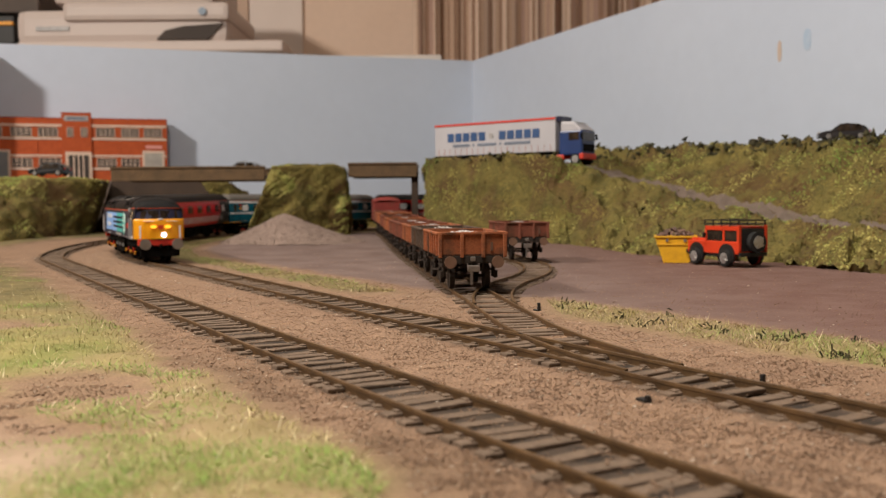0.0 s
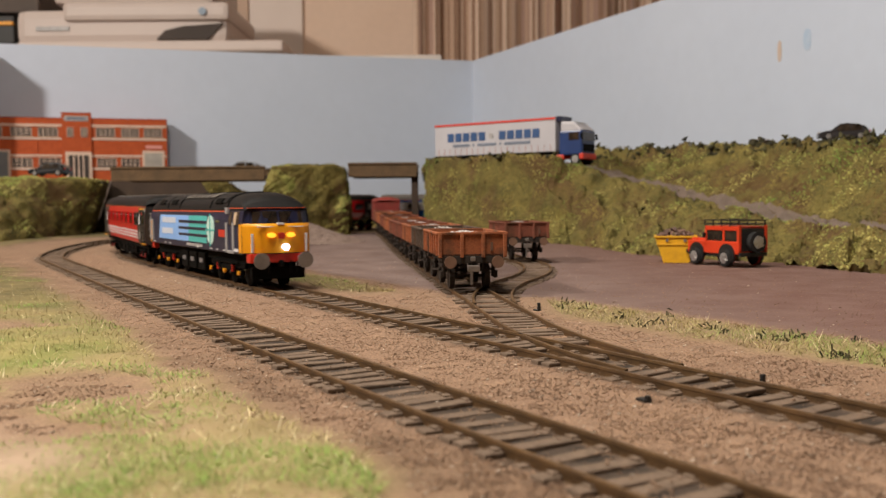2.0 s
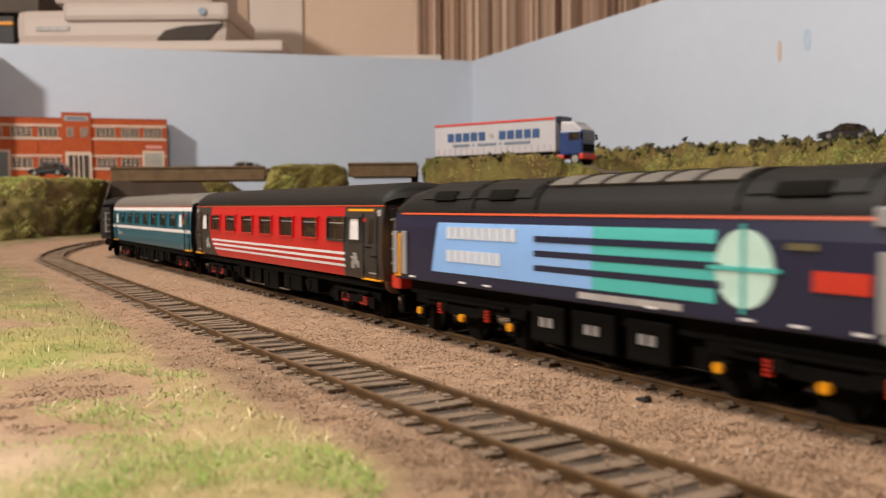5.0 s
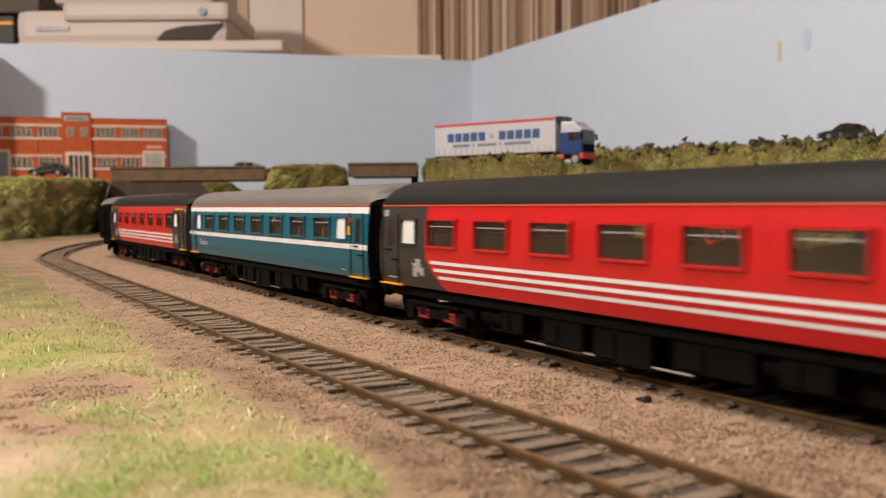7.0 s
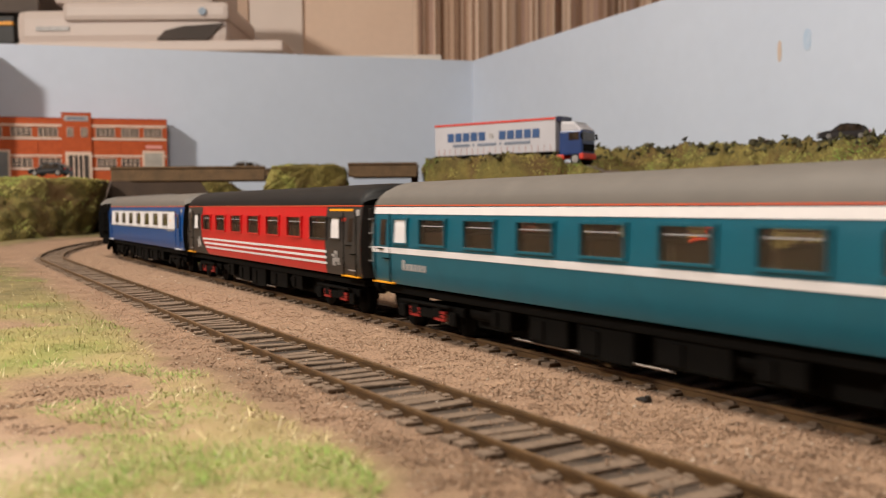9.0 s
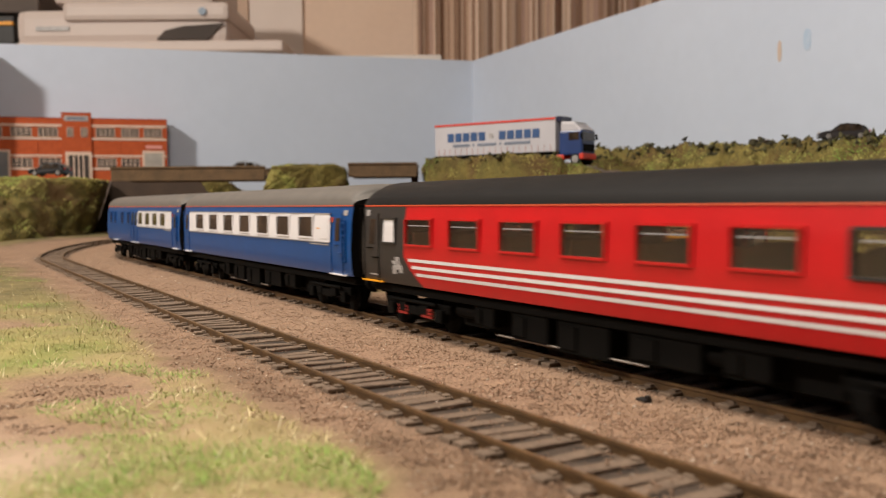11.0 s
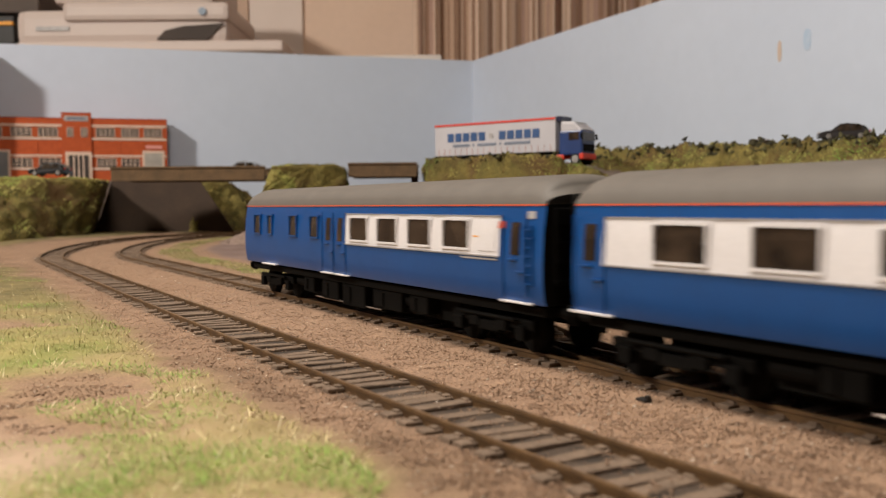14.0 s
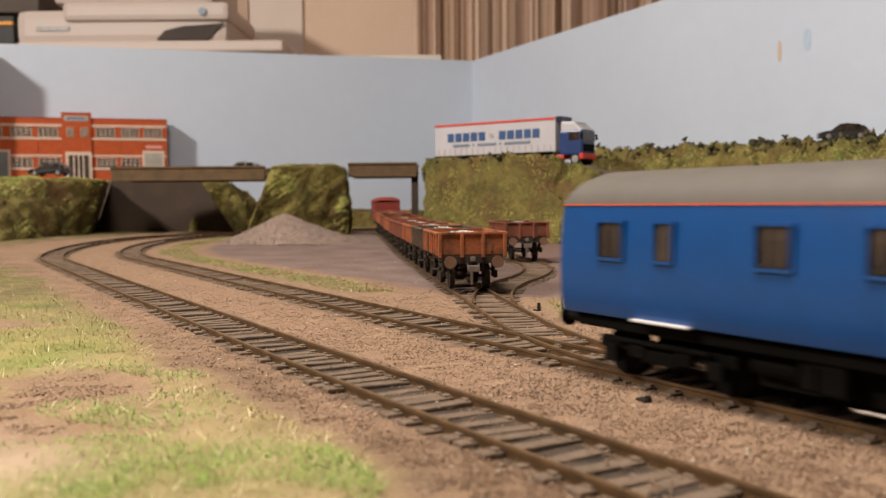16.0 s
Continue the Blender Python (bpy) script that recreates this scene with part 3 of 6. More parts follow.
# foliage on the banks
FOL = "olive green and brown foliage clumps on the bank"
scatter("foliage", HILL, 330000, 0.0011, M_FOLIAGE, FOL, "foliage", seed=3, pick=lambda c: np.where((c[:, 1] > 0.40) & (c[:, 1] < 1.35), 1.0, 0.06))
# pale clumps in noise patches stand for lit strands and varied greens
scatter("foliage", HILL, 60000, 0.0011, M_FOLIAGE2, "pale foliage patches with highlights in their colour", "foliage", lift=0.7, seed=13,
        pick=lambda c: np.where((c[:, 1] > 0.40) & (c[:, 1] < 1.35), 1.0, 0.02) * np.array([smooth01((fbm(x, y, z, 22, 3) - 0.0) / 0.12) for x, y, z in c]))
scatter("foliage", LEFT, 26000, 0.0015, M_FOLIAGE2, "pale foliage patches with highlights in their colour", "foliage", lift=0.7, seed=14, pick=lambda c: np.array([smooth01((fbm(x, y, z, 17, 3) - 0.0) / 0.10) for x, y, z in c]))
scatter("foliage", PIER, 22000, 0.0013, M_FOLIAGE2, "pale foliage patches with highlights in their colour", "foliage", lift=0.7, seed=15, pick=lambda c: np.array([smooth01((fbm(x, y, z, 17, 3) - 0.02) / 0.10) for x, y, z in c]))
scatter("foliage", PIER, 46000, 0.0013, M_FOLIAGE, FOL, "foliage", seed=4)
scatter("foliage", LEFT, 60000, 0.0014, M_FOLIAGE, FOL, "foliage", seed=5)
scatter("foliage", BACKHUMP, 14000, 0.0024, M_FOLIAGE, FOL, "foliage", seed=6)
scatter("foliage", LOW, 7000, 0.0024, M_FOLIAGE, FOL, "foliage", seed=7)
scatter("shrub", HILL, 3500, 0.0040, M_SHRUB, "dark scrubby bushes along the embankment crest", "bush", lift=0.5, flat=1.0, seed=8,
        pick=lambda c: np.where((c[:, 2] > 0.090) & (c[:, 1] < 1.12) & (c[:, 1] > 0.55), 1.0, 0.004))

# ---- bridges ----
def deck(name, x0, x1, d, z0, z1, depth, label):
    a, b = px(x0, d), px(x1, d)
    br = thing(name, label, "bridge", group="bridges")
    for y in (d, d + depth):
        bm = bmesh.new()
        add_box(bm, (a + b) / 2, y, (z0 + z1) / 2, b - a, 0.005, z1 - z0, 0.0008)
        add_box(bm, (a + b) / 2, y - 0.001, z1 - 0.0012, b - a + 0.001, 0.006, 0.0024, 0.0005)
        add_box(bm, (a + b) / 2, y - 0.0006, z0 + 0.0015, b - a, 0.0058, 0.003, 0.0005)
        part("parapet", bm, M_BRIDGE, br)
    bm = box((a + b) / 2, d + depth / 2, z0 + 0.004, b - a, depth - 0.005, 0.005)
    part("roadway", bm, M_TRACKWAY, br)
    return br


BR1 = deck("girder_bridge", 200, 471, 1.15, 0.0755, 0.0935, 0.075, "long brown wooden girder bridge over the main lines")
BR2 = deck("short_bridge", 618, 739, 1.15, 0.0785, 0.0965, 0.075, "short brown girder bridge over the siding")
bm = bmesh.new()
add_box(bm, px(735, 1.155), 1.16, 0.041, 0.0085, 0.012, 0.076, 0.0006)
add_box(bm, px(735, 1.22), 1.215, 0.041, 0.0085, 0.012, 0.076, 0.0006)
part("abutment", bm, M_DARKWOOD, BR2, "dark abutment post")
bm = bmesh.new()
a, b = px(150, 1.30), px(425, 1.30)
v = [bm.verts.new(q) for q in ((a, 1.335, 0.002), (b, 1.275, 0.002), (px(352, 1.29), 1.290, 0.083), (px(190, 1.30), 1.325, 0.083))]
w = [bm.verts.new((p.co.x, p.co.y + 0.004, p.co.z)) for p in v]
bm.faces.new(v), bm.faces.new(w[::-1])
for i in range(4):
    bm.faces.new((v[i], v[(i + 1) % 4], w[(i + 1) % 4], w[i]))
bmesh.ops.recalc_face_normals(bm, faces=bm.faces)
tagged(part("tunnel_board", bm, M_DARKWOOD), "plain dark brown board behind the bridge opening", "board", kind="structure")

# ---- the room beyond the layout ----
def room_box(name, *a, material, label, category):
    return tagged(part(name, box(*a), material), label, category, kind="structure")


room_box("floor", 0, 0.3, -0.95, 6.2, 6.9, 0.04, material=M_FLOOR, label="plain brown carpet floor", category="floor")
room_box("ceiling", 0, 0.3, 1.78, 6.2, 6.9, 0.04, material=M_CEIL, label="plain white ceiling", category="ceiling")
room_box("wall_north", 0, 2.75, 0.415, 6.2, 0.1, 2.69, material=M_ROOM, label="warm beige plastered room wall", category="wall")
room_box("wall_south", 0, -3.1, 0.415, 6.2, 0.1, 2.69, material=M_ROOM, label="beige plastered room wall", category="wall")
room_box("wall_west", -3.05, 0.3, 0.415, 0.1, 6.6, 2.69, material=M_ROOM, label="beige plastered room wall", category="wall")
room_box("wall_east", 3.05, 0.3, 0.415, 0.1, 6.6, 2.69, material=M_ROOM, label="beige plastered room wall", category="wall")
# ---- the train ----
def paint(name, a, rough=0.35, dirt=0.12, **k):
    return mat(name, a, tuple(c * (1 - dirt) for c in a), rough, 120, fine=0.04, obj=1.0, **k)


P_RED = paint("coach_red", (0.54, 0.010, 0.013), 0.3)
P_CHAR = paint("coach_charcoal", (0.030, 0.026, 0.025), 0.45)
P_TEAL = paint("coach_teal", (0.003, 0.098, 0.150), 0.32)
P_BLUE = paint("coach_blue", (0.002, 0.064, 0.250), 0.32)
P_WHITE = paint("lining_white", (0.72, 0.70, 0.72), 0.4, 0.05)
P_NAVY = paint("loco_navy", (0.012, 0.014, 0.045), 0.35)
P_SKY = paint("loco_sky_blue", (0.23, 0.43, 0.82), 0.4, 0.05)
P_AQUA = paint("loco_aqua", (0.07, 0.45, 0.43), 0.4, 0.05)
P_PALE = paint("loco_pale_mint", (0.52, 0.74, 0.68), 0.45, 0.15)
P_YEL = paint("warning_yellow", (0.80, 0.33, 0.006), 0.35, 0.06)
P_ORANGE = paint("orange_line", (0.55, 0.085, 0.03), 0.4, 0.05)
P_ROOFK = paint("black_roof", (0.010, 0.0095, 0.010), 0.55, 0.3, spec=0.22)
P_ROOFG = paint("grey_roof", (0.125, 0.112, 0.10), 0.6, 0.15)
P_UNDER = paint("underframe_black", (0.0055, 0.005, 0.0045), 0.85, 0.3, spec=0.08)
P_BUFRED = paint("buffer_beam_red", (0.55, 0.03, 0.012), 0.45)
P_SPRING = paint("spring_red", (0.28, 0.012, 0.008), 0.55)
P_STEEL = mat("dull_steel", (0.32, 0.28, 0.25), (0.22, 0.19, 0.17), 0.45, 200, metal=0.6, obj=1.0)
P_GREYP = paint("grey_handrail", (0.30, 0.29, 0.30), 0.5)
P_SILVER = paint("silver_sticker", (0.42, 0.40, 0.40), 0.4, 0.3)
# brown noise in the glass colour stands for reflections on the panes
P_GLASS = mat("dark_glass", (0.010, 0.008, 0.007), (0.055, 0.038, 0.026), 0.10, 130, obj=1.0)
P_SEAT = mat("coach_interior", (0.075, 0.055, 0.042), (0.03, 0.022, 0.018), 0.7, 120, obj=1.0)
P_PALEW = paint("pale_lettering", (0.62, 0.66, 0.74), 0.5, 0.1)
P_TAIL = mat("lamp_amber", (1.0, 0.48, 0.03), (1.0, 0.45, 0.03), 0.4, 50, glow=1.6)
P_TAILR = mat("lamp_red", (0.9, 0.06, 0.02), None, 0.4, 50, glow=0.5)
P_HEAD = mat("lamp_white", (0.36, 0.46, 1.0), (0.36, 0.46, 1.0), 0.4, 50, glow=12.0)

P_LINING = paint("coach_lining", (0.55, 0.42, 0.31), 0.6)
P_SEATB = paint("brown_seats", (0.34, 0.22, 0.15), 0.7)


def clear_pane():
    """Thin tinted glass."""
    m = bpy.data.materials.new("tinted_pane")
    m.use_nodes = True
    n, l = m.node_tree.nodes, m.node_tree.links
    n.remove(n["Principled BSDF"])
    see, shine, both = n.new("ShaderNodeBsdfTransparent"), n.new("ShaderNodeBsdfGlossy"), n.new("ShaderNodeMixShader")
    see.inputs[0].default_value = (0.93, 0.90, 0.86, 1)
    shine.inputs["Roughness"].default_value = 0.22
    both.inputs[0].default_value = 0.13
    l.new(see.outputs[0], both.inputs[1]), l.new(shine.outputs[0], both.inputs[2])
    l.new(both.outputs[0], n["Material Output"].inputs[0])
    return m


P_PANE = clear_pane()
PROFILE = [(0.0146, 0.0169), (0.016, 0.0174), (0.020, 0.0179), (0.026, 0.0180), (0.034, 0.0176), (0.041, 0.0166)]


def half_width(z):
    for (z0, a), (z1, b) in zip(PROFILE[:-1], PROFILE[1:]):
        if z <= z1:
            return a + (b - a) * (z - z0) / (z1 - z0)
    return PROFILE[-1][1]


def side_patch(bm, x0, x1, z0, z1, side, out=0.0, slant=0.0, width=half_width):
    """A skin on a coach side, following its curve; slant shifts the x0 edge towards the bottom."""
    zs = sorted({z0, z1, *[z for z, _ in PROFILE if z0 < z < z1]})
    rows = []
    for z in zs:
        y = side * (width(z) + out)
        k = slant * (z1 - z) / max(1e-6, z1 - z0)
        rows.append((bm.verts.new((x0 + k, y, z)), bm.verts.new((x1, y, z))))
    for a, b in zip(rows[:-1], rows[1:]):
        q = (a[0], a[1], b[1], b[0])
        bm.faces.new(q if side < 0 else q[::-1])


def strip(name, x0, x1, z0, z1, material, parent, out=0.00012, slant=0.0, label="", sides=(-1, 1), width=half_width, holes=()):
    for sd in sides:
        bm = bmesh.new()
        if holes:
            open_side(bm, x0, x1, z0, z1, sd, holes, out)
        else:
            side_patch(bm, x0, x1, z0, z1, sd, out, slant, width)
            side_patch(bm, x0, x1, z0, z1, sd, out - 0.0003, slant, width)
        part(name, bm, material, parent, label, smooth=True)


def wheel_part(name, r, w, parent, x, y, z):
    bm = cyl(r, r, w, pose(x, y, z, 90), 20)
    s = -1 if y < 0 else 1
    add_cyl(bm, r + 0.0007, r + 0.0007, 0.0006, pose(x, y - s * (w / 2), z, 90), 20)
    add_cyl(bm, r * 0.35, r * 0.35, 0.0008, pose(x, y + s * (w / 2), z, 90), 10)
    return part(name, bm, P_UNDER, parent)


def bogie(parent, x, base, r, frame_z, red=None, axleboxes=None):
    bm = bmesh.new()
    for s in (-1, 1):
        add_box(bm, x, s * 0.0128, frame_z, base + 0.010, 0.0018, 0.0028, 0.0004)
        for k in (-1, 1):
            add_box(bm, x + k * base / 2, s * 0.0138, r * 0.95, 0.0042, 0.0024, 0.0042, 0.0005)
            add_box(bm, x + k * base * 0.22, s * 0.0140, frame_z - 0.001, 0.0050, 0.0022, 0.0030, 0.0004)
        add_box(bm, x, s * 0.0135, frame_z - 0.0018, base * 0.35, 0.0024, 0.0030, 0.0005)
        add_cyl(bm, 0.0006, 0.0006, base * 0.9, pose(x, s * 0.0148, frame_z + 0.0012, 0, 90), 8)
    add_box(bm, x, 0, frame_z, base * 0.3, 0.024, 0.003, 0.0004)
    b = part("bogie", bm, P_UNDER, parent)
    n = 3 if axleboxes else 2
    for k in range(n):
        wx = x - base / 2 + base * k / (n - 1)
        for s in (-1, 1):
            wheel_part("wheel", r, 0.0025, b, wx, s * 0.0086, r)
    if red:
        for dx in red:
            for s in (-1, 1):
                bm = bmesh.new()
                for k in range(3):
                    add_box(bm, x + dx, s * 0.0146, frame_z - 0.0030 + k * 0.0011, 0.0062, 0.0009, 0.0008)
                part("spring", bm, P_SPRING, b, "red painted bogie springs")
    if axleboxes:
        for k in range(3):
            for s in (-1, 1):
                bm = cyl(0.0012, 0.0012, 0.0014, pose(x - base / 2 + base * k / 2, s * 0.0152, r * 1.05, 90), 10)
                part("axlebox", bm, P_YEL, b, "yellow axlebox cover")
    return b


def loft_roof(L, top, eave_z, eave_y, dome, material, parent, seg=14, name="roof", low=0.35):
    """A rounded roof with domed ends."""
    xs = [-L / 2, -L / 2 + dome * 0.15, -L / 2 + dome * 0.4, -L / 2 + dome, -L / 6, L / 6, L / 2 - dome, L / 2 - dome * 0.4, L / 2 - dome * 0.15, L / 2]
    vs, fs = [], []
    for x in xs:
        d = min(1.0, (L / 2 - abs(x)) / dome)
        hgt = (top - eave_z) * (low + (1 - low) * math.sqrt(max(0.0, 1 - (1 - d) ** 2)))
        for j in range(seg + 1):
            a = math.pi * j / seg
            y = eave_y * math.copysign(abs(math.cos(a)) ** 0.8, math.cos(a))
            vs.append((x, y, eave_z + hgt * math.sin(a) ** 0.85))
    k = seg + 1
    for i in range(len(xs) - 1):
        for j in range(seg):
            fs.append((i * k + j, i * k + j + 1, (i + 1) * k + j + 1, (i + 1) * k + j))
    fs.append(tuple(range(k)))
    fs.append(tuple(range((len(xs) - 1) * k, len(xs) * k))[::-1])
    ob = mesh_ob(name, vs, fs, material, parent, smooth=True)
    return ob


CL = 0.240
WIN = [(-0.080 + 0.0268 * k, 0.0160) for k in range(7)]
WIN_TEAL = [(-0.0795 + 0.0263 * k, 0.0152) for k in range(7)]


def window(parent, x, w, z0, z1, frame_mat, seat=True, white=False):
    """A recessed pane with a moulded frame, one for each side."""
    for s in (-1, 1):
        bm = bmesh.new()
        y = half_width((z0 + z1) / 2)
        side_patch(bm, x - w / 2, x + w / 2, z0, z1, s, 0.00022)
        side_patch(bm, x - w / 2, x + w / 2, z0, z1, s, -0.0004)
        win = part("window", bm, P_WHITE if white else P_PANE if seat else P_GLASS, parent, "frosted white window" if white else "tinted window onto brown seats" if seat else "dark tinted window")
        bm = bmesh.new()
        for zz in (z0 - 0.0003, z1 + 0.0003):
            add_box(bm, x, s * (half_width(zz) + 0.0003), zz, w + 0.0013, 0.0007, 0.0007)
        for xx in (x - w / 2 - 0.0003, x + w / 2 + 0.0003):
            add_box(bm, xx, s * (y + 0.0003), (z0 + z1) / 2, 0.0007, 0.0008, z1 - z0)
        part("window_frame", bm, frame_mat, win)
        if seat and not white and w > 0.01:
            # thin grey line across the pane, just below its top edge
            bm = bmesh.new()
            side_patch(bm, x - w * 0.42, x + w * 0.42, z1 - 0.0020, z1 - 0.0017, s, 0.0003)
            part("window_line", bm, P_GREYP, win, "thin grey line near the top of the window")


def open_side(bm, x0, x1, z0, z1, side, holes, out=0.0):
    """A coach side with its window openings left out."""
    xs = sorted({x0, x1, *[x for h in holes for x in h[:2] if x0 < x < x1]})
    zs = sorted({z0, z1, *[z for h in holes for z in h[2:] if z0 < z < z1]})
    for a, b in zip(xs[:-1], xs[1:]):
        for c, d in zip(zs[:-1], zs[1:]):
            if not any(h[0] < (a + b) / 2 < h[1] and h[2] < (c + d) / 2 < h[3] for h in holes):
                side_patch(bm, a, b, c, d, side, out)


def interior(c, holes):
    """Lining, floor, seats and tables behind clear windows."""
    for s in (-1, 1):
        bm = bmesh.new()
        open_side(bm, -CL / 2 + 0.001, CL / 2 - 0.001, 0.0146, 0.041, s, holes, -0.0009)
        part("lining", bm, P_LINING, c, "tan interior lining")
    part("coach_floor", box(0, 0, 0.0160, CL - 0.003, 0.031, 0.0008), P_SEAT, c)
    first = None
    for x, _ in WIN:
        for dx in (-0.0085, 0.0085):
            for y in (-0.0092, 0.0092):
                m = pose(x + dx, y, 0.0164, 0, 0, 0 if dx < 0 else 180)
                if first is None:
                    bm = bmesh.new()
                    add_box(bm, 0, 0, 0.0080, 0.0020, 0.0118, 0.0155, 0.0006)
                    add_box(bm, 0.0030, 0, 0.0035, 0.0060, 0.0118, 0.0030, 0.0005)
                    first = part("seat", bm, P_SEATB, c, "brown moulded double seat")
                    first.matrix_basis = m
                else:
                    share("seat", first, c, m)
    top = None
    for x, _ in WIN:
        for y in (-0.0095, 0.0095):
            m = pose(x, y, 0.0262)
            if top is None:
                top = part("table", box(0, 0, 0, 0.0058, 0.0105, 0.0007), P_LINING, c, "tan moulded table")
                top.matrix_basis = m
            else:
                share("table", top, c, m)


def coach_shell(name, label, skin, roof_mat, end_mat, red_springs, step_mat=None, holes=()):
    step_mat = step_mat or P_UNDER
    c = thing(name, label, "train coach", group="coaches of the train")
    bm = bmesh.new()
    for s in (-1, 1):
        open_side(bm, -CL / 2, CL / 2, 0.0146, 0.041, s, holes)
    part("body_side", bm, skin, c, smooth=True)
    for s in (-1, 1):
        bm = bmesh.new()
        vs = [bm.verts.new((s * CL / 2, sy * y, z)) for sy, prof in ((1, PROFILE), (-1, PROFILE[::-1])) for z, y in prof]
        bm.faces.new(vs if s > 0 else vs[::-1])
        add_box(bm, s * (CL / 2 + 0.0006), 0, 0.030, 0.0012, 0.029, 0.020, 0.0004)
        e = part("coach_end", bm, end_mat, c)
        bm = bmesh.new()
        add_box(bm, s * (CL / 2 + 0.0030), 0, 0.0290, 0.0050, 0.0190, 0.0290, 0.0008)
        add_box(bm, s * (CL / 2 + 0.0040), 0, 0.0275, 0.0030, 0.0100, 0.0230, 0.0006)
        part("gangway", bm, P_UNDER, c, "black corridor connection")
        for sy in (-1, 1):
            bm = cyl(0.0014, 0.0014, 0.005, pose(s * (CL / 2 + 0.002), sy * 0.0113, 0.0125, 0, 90), 10)
            add_cyl(bm, 0.0028, 0.0028, 0.0007, pose(s * (CL / 2 + 0.0046), sy * 0.0113, 0.0125, 0, 90), 14)
            part("buffer", bm, P_UNDER, c)
        bm = bmesh.new()
        add_cyl(bm, 0.0004, 0.0004, 0.016, pose(s * (CL / 2 + 0.0012), -0.0135, 0.0285), 6)
        for k in range(4):
            add_box(bm, s * (CL / 2 + 0.0014), -0.0125, 0.021 + k * 0.005, 0.0008, 0.0050, 0.0005)
        part("end_steps", bm, step_mat, c, "end steps and pipes")
    loft_roof(CL, 0.0491, 0.041, 0.0168, 0.006, roof_mat, c)
    strip("cantrail_line", -CL / 2, CL / 2, 0.0406, 0.0410, P_ORANGE, c, 0.00025, label="thin orange line")
    bm = bmesh.new()
    add_box(bm, 0, 0, 0.0125, CL - 0.006, 0.030, 0.0026, 0.0004)
    # black block added to shut out lit ground and keep the underside dark
    add_box(bm, 0, 0, 0.0080, CL * 0.55, 0.019, 0.0085)
    part("underframe", bm, P_UNDER, c)
    for x, w, h in ((-0.026, 0.016, 0.0075), (-0.004, 0.020, 0.0085), (0.024, 0.022, 0.0070), (0.047, 0.012, 0.0060), (-0.048, 0.010, 0.0060)):
        bm = bmesh.new()
        for s in (-1, 1):
            add_box(bm, x, s * 0.0118, 0.0112 - h / 2, w, 0.0050, h, 0.0006)
            add_box(bm, x - w * 0.25, s * 0.0146, 0.0112 - h / 2, w * 0.3, 0.0006, h * 0.7)
        part("equipment_box", bm, P_UNDER, c)
    for x in (-0.060, 0.0345):
        bm = cyl(0.0024, 0.0024, 0.011, pose(x, -0.0105, 0.0085, 0, 90), 14)
        part("air_tank", bm, P_UNDER, c)
    bm = bmesh.new()
    for s in (-1, 1):
        add_cyl(bm, 0.0003, 0.0003, 0.06, pose(-0.012, s * 0.0135, 0.0036, 0, 90), 6)
    part("truss_rod", bm, P_STEEL, c)
    for x in (-0.0890, 0.0890):
        bogie(c, x, 0.032, 0.0060, 0.0080, (-0.007, 0.009) if red_springs else None)
    return c


def door_gear(c, x, colour, parent_mat):
    strip("door_window", x - 0.0020, x + 0.0022, 0.0275, 0.0362, P_GLASS, c, 0.0002)
    for s in (-1, 1):
        bm = bmesh.new()
        for dx in (-0.0055, 0.0055):
            add_box(bm, x + dx, s * (half_width(0.026) + 0.0001), 0.0265, 0.00025, 0.0004, 0.0235)
        add_box(bm, x - 0.001, s * (half_width(0.0262) + 0.0004), 0.0262, 0.0040, 0.0006, 0.0004)
        add_box(bm, x + 0.003, s * (half_width(0.0235) + 0.0004), 0.0230, 0.0036, 0.0006, 0.0004)
        part("door_seam", bm, parent_mat, c)
        bm = box(x, s * (half_width(0.0142) + 0.0006), 0.0147, 0.0150, 0.0016, 0.0006, 0.0002)
        part("step_board", bm, colour, c, "bright edged step below the door")


